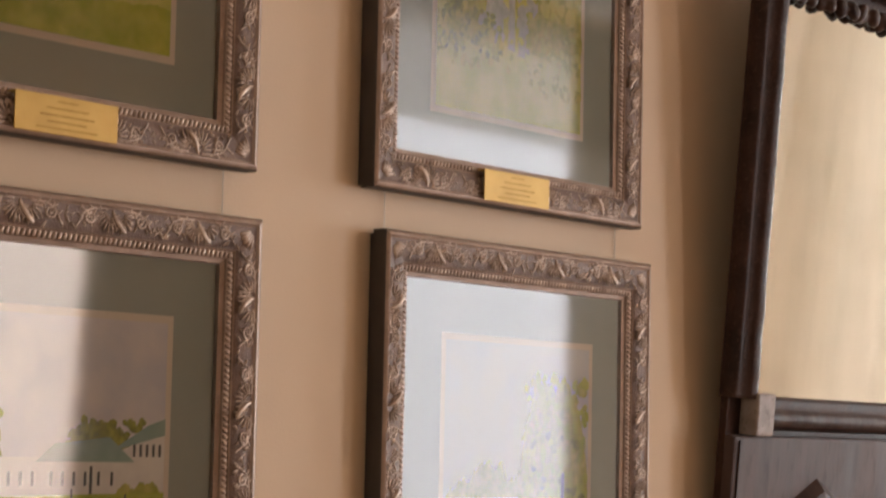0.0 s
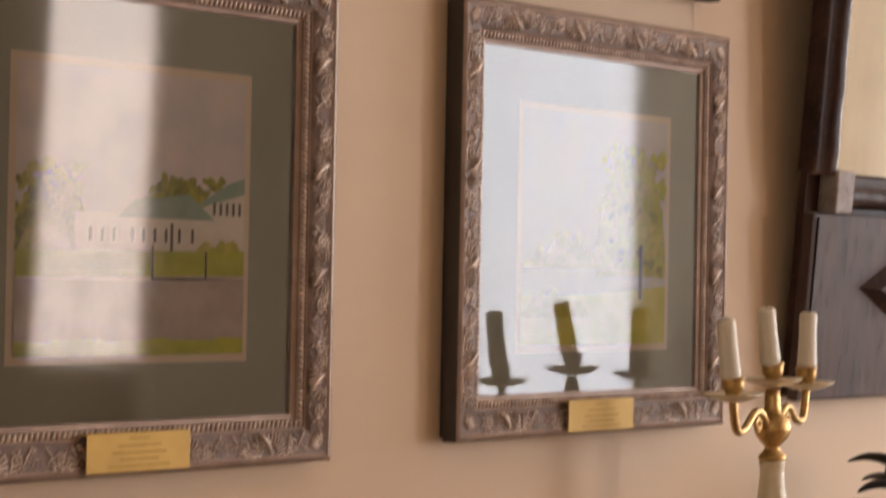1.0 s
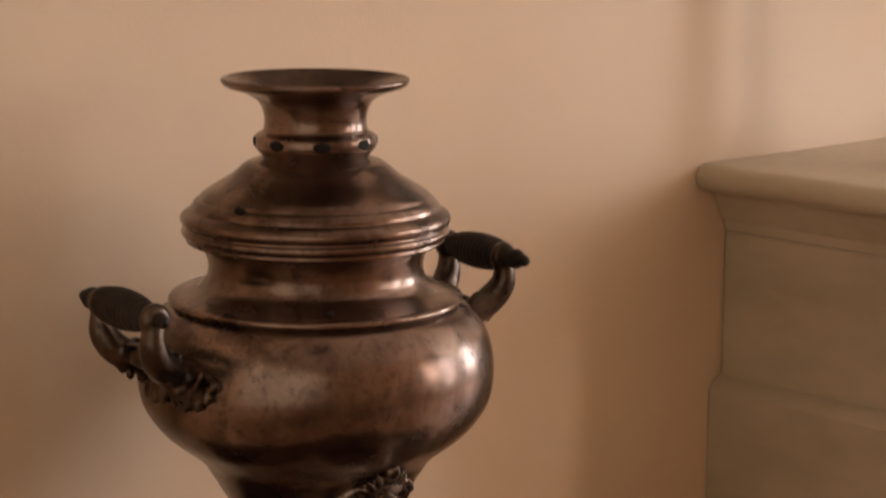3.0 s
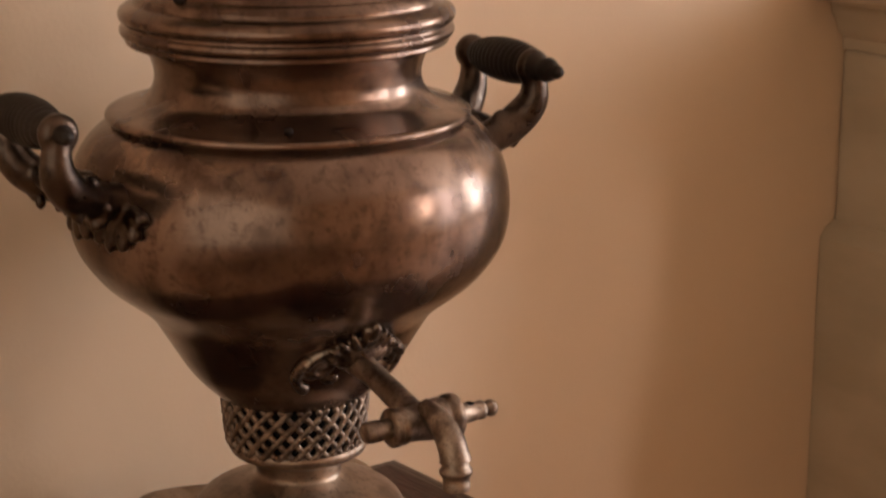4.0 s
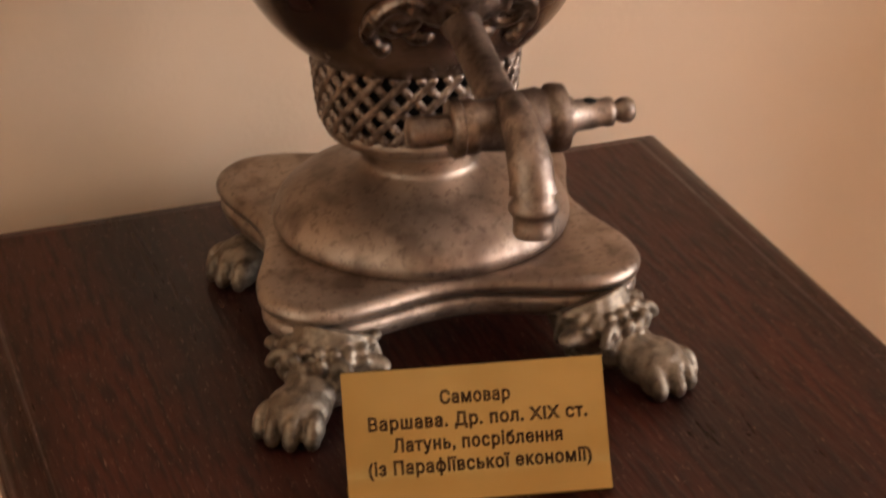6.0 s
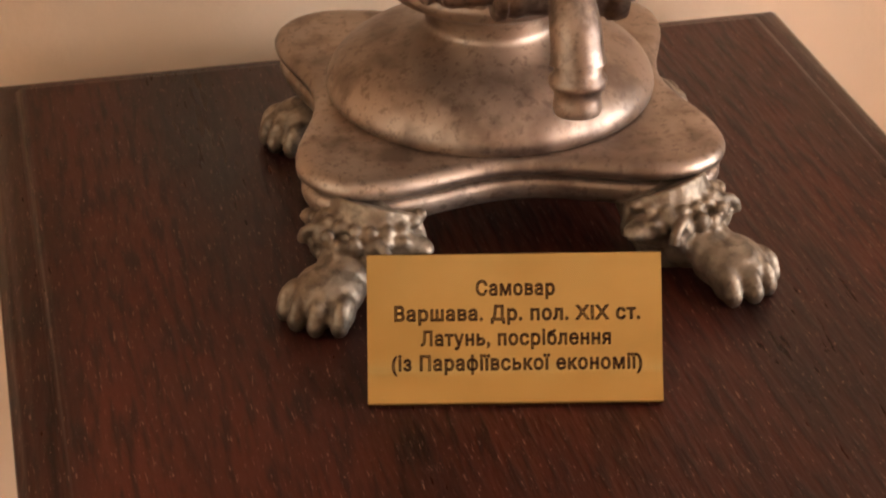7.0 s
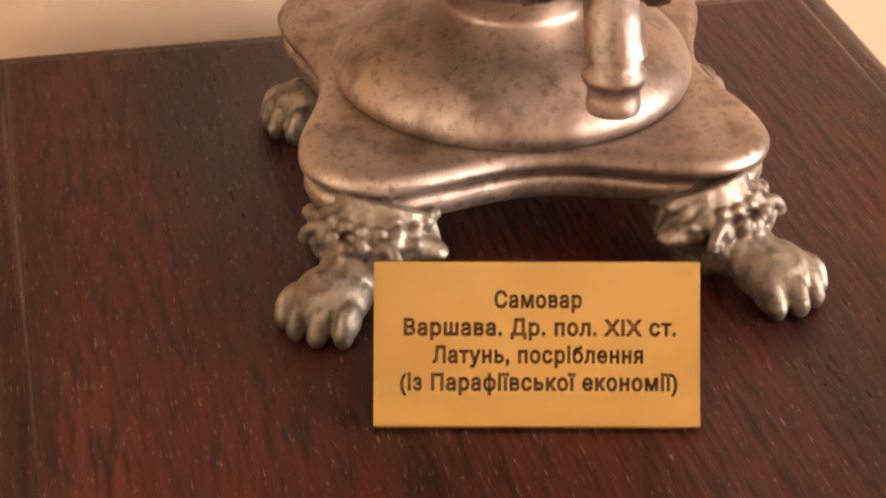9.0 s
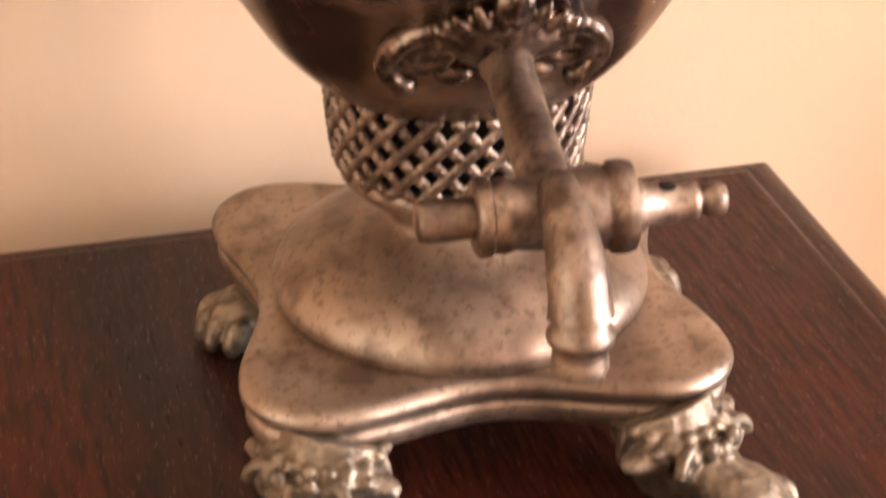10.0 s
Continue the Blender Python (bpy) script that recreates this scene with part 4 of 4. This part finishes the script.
P_ROOF = hue("print_green_roof", (0.26, 0.38, 0.31), (0.34, 0.45, 0.38), 60)
P_DARK = hue("print_dark", (0.06, 0.065, 0.06), (0.10, 0.10, 0.09), 60)
P_WATER = hue("print_water", (0.52, 0.56, 0.58), (0.60, 0.62, 0.60), 30)
P_FALL = hue("print_cliff", (0.42, 0.44, 0.32), (0.60, 0.60, 0.50), 90)


class Print:
    """A flat printed view built of thin layered paper shapes on its border sheet."""

    def __init__(self, parent, x0, x1, z0, z1, border=0.0075):
        self.sheet = flat("print_border", x0, x1, z0, z1, -0.0120, M_PAPER, parent, "cream paper border of the printed view")
        self.b = (x0 + border, x1 - border, z0 + border, z1 - border)
        self.y = -0.0122
        self.r = random.Random(11)

    def p(self, u, v):
        a, b, c, d = self.b
        return (a + (b - a) * min(max(u, 0), 1), self.y, c + (d - c) * min(max(v, 0), 1))

    def poly(self, name, pts, material):
        self.y -= 0.00012
        part(name, ([self.p(u, v) for u, v in pts], [tuple(range(len(pts)))]), material, self.sheet, smooth=False)

    def rows(self, name, rects, material):
        self.y -= 0.00012
        v, f = [], []
        for a, b, c, d in rects:
            f.append(tuple(range(len(v), len(v) + 4)))
            v += [self.p(a, c), self.p(b, c), self.p(b, d), self.p(a, d)]
        tagged(part(name, (v, f), material, self.sheet, smooth=False), kind="stuff")

    def ridge(self, name, u0, u1, base, top, material, n=60, rough=0.04, dome=True):
        ps = [(u0, base)]
        ph = [self.r.uniform(0, 6.28) for _ in range(5)]
        for i in range(n + 1):
            t = i / n
            h = (math.sin(math.pi * t) ** 0.45 if dome else 1.0)
            w = sum(math.sin(t * (9 + 13 * k) * (u1 - u0) * 2 + ph[k]) / (1 + k) for k in range(5)) * rough * 0.5 + self.r.uniform(-1, 1) * rough * 0.25
            ps.append((u0 + (u1 - u0) * t, base + (top - base) * h + w * h))
        ps.append((u1, base))
        self.poly(name, ps, material)

    def clumps(self, name, u0, u1, v0, v1, count, size, material):
        self.y -= 0.00012
        v, f = [], []
        for i in range(count):
            u, w = self.r.uniform(u0, u1), self.r.uniform(v0, v1)
            lift = Vector((0, -0.00010 * (i + 1) / count, 0))
            s = size * self.r.uniform(0.5, 1.3)
            o = len(v)
            for k in range(7):
                a = 2 * math.pi * k / 7
                q = s * self.r.uniform(0.6, 1.2)
                v.append(Vector(self.p(u + q * math.cos(a), w + q * math.sin(a))) + lift)
            f.append(tuple(range(o, o + 7)))
        tagged(part(name, (v, f), material, self.sheet, smooth=False), kind="stuff")


def plaque(fr, x, label="engraved yellow brass plaque on the lower rail"):
    pl = part("plaque", box(x - 0.0605, x + 0.0605, -0.0345, -0.0330, -FH / 2 + 0.004, -FH / 2 + 0.040, 0.0004, 1), M_PLAQUE, fr, label, smooth=False)
    part("plaque_lip", box(x - 0.0605, x + 0.0605, -0.0330, -0.0222, -FH / 2 + 0.0385, -FH / 2 + 0.0398), M_PLAQUE, pl, smooth=False)
    for k, (w, dz) in enumerate(((0.024, 0.0345), (0.050, 0.0280), (0.064, 0.0215), (0.046, 0.0155), (0.072, 0.0095))):
        part("lettering_bar", box(x - w / 2, x + w / 2, -0.03462, -0.0344, -FH / 2 + dz - 0.0007, -FH / 2 + dz + 0.0007), M_WORN_INK, pl, smooth=False)


# palace beyond a lawn
f_ll = picture_frame("framed_picture", pose(0.138, 0, 1.555), "square carved silvered frame showing a white palace and lawn")
pr = Print(f_ll, -0.137, 0.147, -0.140, 0.137)
pr.poly("sky", [(0, 0.45), (1, 0.45), (1, 1), (0, 1)], P_SKY)
pr.ridge("treeline", 0.0, 0.30, 0.36, 0.64, P_TREE, 40, 0.06)
pr.ridge("treeline", 0.50, 0.95, 0.48, 0.615, P_TREE, 60, 0.03)
pr.clumps("tree_crowns", 0.55, 0.90, 0.58, 0.63, 34, 0.020, P_TREE)
pr.clumps("tree_crowns", 0.0, 0.26, 0.42, 0.66, 60, 0.024, P_TREE2)
pr.clumps("tree_crowns", 0.0, 0.24, 0.40, 0.62, 60, 0.020, P_TREE)
pr.poly("palace_wing", [(0.76, 0.38), (1, 0.38), (1, 0.60), (0.80, 0.53), (0.76, 0.50)], P_WHITE)
pr.poly("palace_roof", [(0.74, 0.52), (1, 0.585), (1, 0.645), (0.92, 0.62)], P_ROOF)
pr.poly("palace_wing", [(0.24, 0.36), (0.84, 0.36), (0.84, 0.50), (0.24, 0.50)], P_WHITE)
pr.poly("palace_roof", [(0.42, 0.485), (0.86, 0.485), (0.74, 0.575), (0.58, 0.555), (0.50, 0.55)], P_ROOF)
pr.rows("windows", [(u, u + 0.012, 0.40, 0.45) for u in (0.30, 0.35, 0.40, 0.48, 0.53, 0.58, 0.63, 0.69, 0.75)] + [(u, u + 0.012, 0.505, 0.55) for u in (0.85, 0.88, 0.91, 0.94, 0.97)] + [(0.655, 0.668, 0.36, 0.47)], P_DARK)
pr.ridge("bushes", 0.76, 1.0, 0.33, 0.42, P_TREE2, 40, 0.03)
pr.ridge("bushes", 0.0, 0.24, 0.30, 0.48, P_TREE2, 40, 0.05)
pr.poly("lawn", [(0, 0.27), (1, 0.285), (1, 0.375), (0, 0.36)], P_LAWN)
pr.rows("lamp_posts", [(0.572, 0.580, 0.27, 0.39), (0.815, 0.823, 0.27, 0.37), (0.572, 0.98, 0.266, 0.275)], P_DARK)
pr.poly("road", [(0, 0), (1, 0), (1, 0.275), (0.57, 0.262), (0, 0.265)], P_ROAD)
pr.ridge("verge", 0.0, 1.0, 0.0, 0.055, P_LAWN, 60, 0.010, False)
plaque(f_ll, -0.002)

# park with a large tree
f_lr = picture_frame("framed_picture", pose(0.824, 0, 1.564), "square carved silvered frame showing a park tree and pond")
pr = Print(f_lr, -0.136, 0.149, -0.147, 0.135)
pr.poly("sky", [(0, 0.3), (1, 0.3), (1, 1), (0, 1)], P_SKY2)
pr.ridge("treeline", 0.0, 0.7, 0.30, 0.46, P_TREE2, 60, 0.06)
pr.poly("water", [(0, 0.20), (1, 0.20), (1, 0.33), (0, 0.33)], P_WATER)
pr.poly("lawn", [(0, 0), (1, 0), (1, 0.26), (0.5, 0.22), (0, 0.21)], P_FIELD)
pr.ridge("big_tree", 0.50, 1.0, 0.30, 0.86, P_TREE2, 70, 0.07)
pr.clumps("foliage", 0.53, 0.98, 0.34, 0.86, 170, 0.028, P_LAWN)
pr.clumps("foliage", 0.56, 0.98, 0.36, 0.84, 90, 0.022, P_TREE2)
pr.clumps("foliage", 0.58, 0.96, 0.30, 0.62, 15, 0.026, P_TREE)
pr.rows("trunk", [(0.80, 0.825, 0.20, 0.44)], P_DARK)
pr.ridge("shrubs", 0.0, 0.45, 0.12, 0.22, P_TREE2, 40, 0.03)
plaque(f_lr, -0.006)

# wooded valley
f_ur = picture_frame("framed_picture", pose(0.802, 0, 2.089), "square carved silvered frame showing a wooded valley")
pr = Print(f_ur, -0.142, 0.145, -0.142, 0.137)
pr.poly("sky", [(0, 0.5), (1, 0.5), (1, 1), (0, 1)], P_SKY2)
pr.ridge("far_wood", 0.0, 1.0, 0.2, 0.86, P_TREE2, 60, 0.05, False)
pr.clumps("foliage", 0.0, 1.0, 0.42, 0.84, 60, 0.045, P_TREE)
pr.clumps("foliage", 0.0, 1.0, 0.36, 0.80, 120, 0.050, P_TREE2)
pr.clumps("foliage", 0.0, 1.0, 0.40, 0.84, 70, 0.036, P_FIELD)
pr.clumps("mist", 0.30, 0.66, 0.36, 0.66, 24, 0.040, P_FALL)
pr.poly("meadow", [(0, 0), (1, 0), (1, 0.26), (0.55, 0.34), (0, 0.30)], P_FIELD)
for u, v, w, h in ((0.38, 0.34, 0.06, 0.26), (0.47, 0.32, 0.05, 0.30), (0.54, 0.30, 0.08, 0.24)):
    pr.poly("cliff", [(u, v), (u + w, v - 0.01), (u + w * 0.9, v + h * 0.8), (u + w * 0.4, v + h), (u + w * 0.1, v + h * 0.7)], P_FALL)
pr.clumps("foliage", 0.0, 0.42, 0.26, 0.46, 70, 0.022, P_TREE)
pr.clumps("foliage", 0.0, 0.50, 0.20, 0.40, 60, 0.020, P_TREE2)
pr.clumps("foliage", 0.60, 1.0, 0.14, 0.50, 90, 0.024, P_TREE2)
pr.clumps("foliage", 0.55, 1.0, 0.10, 0.40, 60, 0.020, P_FIELD)
plaque(f_ur, -0.010)

# fields
f_ul = picture_frame("framed_picture", pose(0.128, 0, 2.085), "square carved silvered frame showing green fields")
pr = Print(f_ul, -0.137, 0.147, -0.146, 0.137)
pr.poly("sky", [(0, 0.5), (1, 0.5), (1, 1), (0, 1)], P_SKY2)
pr.ridge("far_wood", 0.0, 1.0, 0.45, 0.60, P_TREE, 60, 0.03, False)
pr.poly("field", [(0, 0), (1, 0), (1, 0.5), (0, 0.5)], P_FIELD)
pr.ridge("hedge", 0.0, 1.0, 0.26, 0.31, P_LAWN, 60, 0.012, False)
pr.ridge("grass", 0.0, 1.0, 0.0, 0.17, P_LAWN, 60, 0.015, False)
plaque(f_ul, -0.002)

for x, z0, z1 in ((-0.07, 1.790, 2.9), (0.3544, 1.790, 2.9), (0.5983, 1.800, 2.9), (1.030, 1.800, 2.9)):
    wire = part("hanging_wire", tube([(x, -0.002, z0), (x, -0.002, z1)], 0.0004, 6), M_WINFRAME)
    tagged(wire, "thin pale picture wire running up the wall", "wire", "picture wires")

# ---- wall mirror leaning out over the mantel ----
mir = thing("wall_mirror", pose(1.22, -0.010, 1.350, 4.9, 0, 0), "dark carved wooden wall mirror tilted forward from the wall", "mirror")
MW, MH, MT = 0.62, 0.945, 0.027


def carved_bar(length, w, t, seed):
    """An upright with waisted turnings and bead notches, along z."""
    rnd = random.Random(seed)
    n, verts, faces = 90, [], []
    sec = [(0, 0), (0, -t * 0.75), (w * 0.12, -t * 0.95), (w * 0.30, -t * 0.80), (w * 0.42, -t * 1.15), (w * 0.62, -t * 1.30), (w * 0.82, -t * 1.15), (w * 0.92, -t * 0.85), (w, -t * 0.6), (w, 0)]
    for i in range(n + 1):
        z = length * i / n
        k = 1 + 0.018 * math.sin(z * 62) * (1 if math.sin(z * 16) > 0 else 0.3) + rnd.uniform(-0.02, 0.02)
        for j, (x, y) in enumerate(sec):
            kk = k if 3 <= j <= 7 else 1
            verts.append((x, y * kk, z))
    m = len(sec)
    for i in range(n):
        for j in range(m - 1):
            faces.append((i * m + j, i * m + j + 1, (i + 1) * m + j + 1, (i + 1) * m + j))
    faces += [tuple(range(m)), tuple(n * m + j for j in range(m - 1, -1, -1))]
    return verts, faces


part("backboard", box(0.004, MW - 0.004, -0.012, -0.001, 0.004, MH), M_DARKWOOD, mir, smooth=False)
up = part("upright", carved_bar(MH - 0.30, 0.055, MT, 2), M_DARKWOOD, mir, "carved dark walnut upright", m=pose(0, 0, 0.295))
part("upright", carved_bar(MH - 0.30, 0.055, MT, 3), M_DARKWOOD, mir, "carved dark walnut upright", m=pose(MW, 0, 0.295) @ Matrix.Diagonal((-1, 1, 1, 1)))
rail = part("cross_rail", moved(carved_bar(MW - 0.11, 0.045, MT * 0.9, 4), Matrix.Rotation(math.pi / 2, 4, "Y")), M_DARKWOOD, mir, "carved dark walnut cross rail", m=pose(0.055, 0, 0.298))
for x in (0.034, MW - 0.076):
    part("corner_block", box(x, x + 0.042, -MT * 1.5, -0.012, 0.247, 0.303, 0.003), M_BLOCK, mir, "pale worn square corner block", smooth=False)
part("mirror_glass", box(0.056, MW - 0.056, -0.0160, -0.0125, 0.299, MH - 0.10), M_MIRROR, mir, "old silvered glass with a bevelled edge", smooth=False)
for x0, x1 in ((0.056, 0.066), (MW - 0.066, MW - 0.056)):
    part("bevel", ([(x0, -0.0168, 0.300), (x1, -0.0169, 0.300), (x1, -0.0169, MH - 0.10), (x0, -0.0168, MH - 0.10)], [(0, 1, 2, 3)]), M_BEVEL, mir, smooth=False)
panel = part("lower_panel", box(0.0, MW, -MT - 0.003, -0.0125, 0.0, 0.246, 0.004), M_PANEL, mir, "broad polished dark wooden panel", smooth=False)
part("panel_bead", box(0.010, 0.014, -MT - 0.0055, -MT - 0.003, 0.006, 0.240, 0.001), M_DARKWOOD, panel, smooth=False)


def diamond(cx, cz, a, b, proud, y):
    v = [(cx - a, y, cz), (cx, y, cz - b), (cx + a, y, cz), (cx, y, cz + b)]
    k = 0.62
    v += [(cx - a * k, y - proud, cz), (cx, y - proud, cz - b * k), (cx + a * k, y - proud, cz), (cx, y - proud, cz + b * k)]
    return v, [(0, 1, 5, 4), (1, 2, 6, 5), (2, 3, 7, 6), (3, 0, 4, 7), (4, 5, 6, 7)]


part("lozenge", diamond(0.214, 0.149, 0.088, 0.042, 0.014, -MT - 0.0032), M_DARKWOOD, panel, "dark bevelled raised lozenge", smooth=False)
part("lozenge_face", diamond(0.214, 0.149, 0.052, 0.0245, 0.0015, -MT - 0.0176), M_PANEL, panel, "polished lozenge face", smooth=False)
cg = []
rnd = random.Random(9)
for k in range(26):
    x = 0.02 + (MW - 0.04) * k / 25
    hgt = 0.05 + 0.07 * math.sin(math.pi * k / 25)
    for j in range(4):
        cg.append(ellipsoid((x + rnd.uniform(-0.008, 0.008), -0.020 - rnd.uniform(0, 0.012), MH - 0.107 + hgt * j / 3.0), (0.012, 0.010, 0.016), pose(0, 0, 0, rnd.uniform(-40, 40), rnd.uniform(-60, 60), 0), 10, 6))
melted(part("crest", join(*cg), M_DARKWOOD, mir, "pierced and carved leafy dark crest"), 0.003, 1)

# ---- candelabrum ----
CX, CY, CZ = 0.9785, -0.1650, 1.0606
cand = thing("candelabrum", pose(CX, CY, CZ, 0, -1.1, 0), "gilt brass and cream onyx candelabrum with white candles on the mantel", "candelabrum")
base = [(0.0, 0.0), (0.0480, 0.0), (0.0490, 0.003), (0.0490, 0.016), (0.0470, 0.019), (0.0400, 0.026), (0.0330, 0.036), (0.0285, 0.044), (0.0275, 0.047), (0.0, 0.048)]
auto_sharp(part("foot", lathe(smooth_profile(base, 2), 48), M_ONYX, cand, "stepped cream onyx foot"), 60)
kn = [(0.0, 0.0475), (0.0270, 0.0475), (0.0265, 0.0520), (0.0190, 0.0580), (0.0110, 0.0630), (0.0085, 0.0680), (0.0095, 0.0720), (0.0170, 0.0770), (0.0205, 0.0850), (0.0170, 0.0930), (0.0095, 0.0980), (0.0085, 0.1040), (0.0105, 0.1100), (0.0, 0.111)]
part("lower_knop", lathe(smooth_profile(kn, 2), 32), M_GILT, cand, "ribbed gilt brass knop")
ba = [(0.0, 0.110), (0.0120, 0.1105), (0.0180, 0.1200), (0.0225, 0.1330), (0.0245, 0.1460), (0.0240, 0.1560), (0.0205, 0.1750), (0.0165, 0.1940), (0.0145, 0.2120), (0.0140, 0.2250), (0.0150, 0.2330), (0.0, 0.234)]
part("baluster", lathe(smooth_profile(ba, 2), 40), M_ONYX, cand, "cream onyx baluster stem")
ur = [(0.0, 0.2335), (0.0150, 0.2335), (0.0155, 0.2390), (0.0100, 0.2450), (0.0090, 0.2500), (0.0150, 0.2560), (0.0205, 0.2650), (0.0215, 0.2740), (0.0180, 0.2830), (0.0115, 0.2890), (0.0095, 0.2960), (0.0080, 0.3150), (0.0, 0.316)]
part("urn", lathe(smooth_profile(ur, 2), 36), M_GILT, cand, "gilt brass urn from which the arms spring")


def arm(ang, reach, z, tilt):
    c, s = math.cos(ang), math.sin(ang)
    P = lambda r, zz: (r * c, r * s, zz)
    if reach > 0:
        path = spline([P(0.014, 0.268), P(0.030, 0.288), P(0.052, 0.292), P(reach - 0.032, 0.275), P(reach - 0.010, 0.277), P(reach, z)], 6)
        am = part("arm", tube(path, 0.0048, 10), M_GILT, cand, "scrolled gilt brass arm")
        curl = [P(0.044 + 0.0085 * math.cos(a) * (1 - a / 12), 0.277 + 0.0085 * math.sin(a) * (1 - a / 12)) for a in [0.4 * k for k in range(18)]]
        part("scroll", tube(curl, 0.0030, 8), M_GILT, am)
    m = pose(reach * c, reach * s, z, tilt[0], tilt[1], 0)
    dp = [(0.0, 0.0), (0.010, 0.0), (0.024, 0.0040), (0.0335, 0.0082), (0.0345, 0.0098), (0.0330, 0.0102), (0.022, 0.0070), (0.0, 0.0060)]
    part("drip_pan", lathe(smooth_profile(dp, 2), 32), M_ONYX, cand, "shallow translucent cream onyx drip pan", m=pose(reach * c, reach * s, z))
    so = [(0.0, 0.0062), (0.0070, 0.0065), (0.0085, 0.0100), (0.0120, 0.0160), (0.0124, 0.0250), (0.0131, 0.0262), (0.0131, 0.0280), (0.0, 0.0281)]
    part("socket", lathe(smooth_profile(so, 2), 24), M_GILT, cand, "gilt brass candle socket", m=pose(reach * c, reach * s, z))
    h = 0.066
    cp = [(0.0, 0.0278), (0.0112, 0.0279), (0.0112, 0.045), (0.0106, 0.070), (0.0106, 0.0278 + h - 0.006), (0.0085, 0.0278 + h), (0.0, 0.0278 + h + 0.0005)]
    candle = part("candle", lathe(smooth_profile(cp, 3), 20), M_WAX, cand, "slightly leaning white wax candle", m=m)
    part("wick", tube([(0, 0, 0.0278 + h), (0.0004, 0, 0.0278 + h + 0.003)], 0.0006, 6), M_INK, candle)


arm(radians(191), 0.115, 0.3080, (0, -9))
arm(0.0, 0.0, 0.3190, (2, -12))
arm(radians(12), 0.110, 0.3090, (1, 1))

# ---- dark bronze ornament on the mantel ----
orn = thing("bronze_ornament", pose(1.312, -0.16, 1.0606), "small black bronze leafy ornament standing on the mantel", "ornament")
part("socle", lathe(smooth_profile([(0.0, 0.0), (0.050, 0.0), (0.050, 0.012), (0.036, 0.020), (0.016, 0.034), (0.012, 0.090), (0.016, 0.120), (0.0, 0.124)], 2), 32), M_BRONZE, orn, "turned black bronze socle")
for k in range(14):
    a = 2 * math.pi * k / 14 + 0.2
    z = 0.115 + 0.028 * (k % 4)
    L = 0.092 + 0.012 * (k % 3)
    path = [(0.008 + L * t, 0, 0.030 * math.sin(1.6 * t * math.pi * 0.6) + 0.012 * t) for t in [i / 8 for i in range(9)]]
    rr = [0.002 + 0.0125 * math.sin(math.pi * min(1, (i / 8) ** 0.8)) for i in range(9)]
    part("leaf", moved(tube(path, rr, 8), pose(0, 0, z, 0, 0, math.degrees(a)) @ Matrix.Diagonal((1, 1, 0.45, 1))), M_BRONZE, orn)
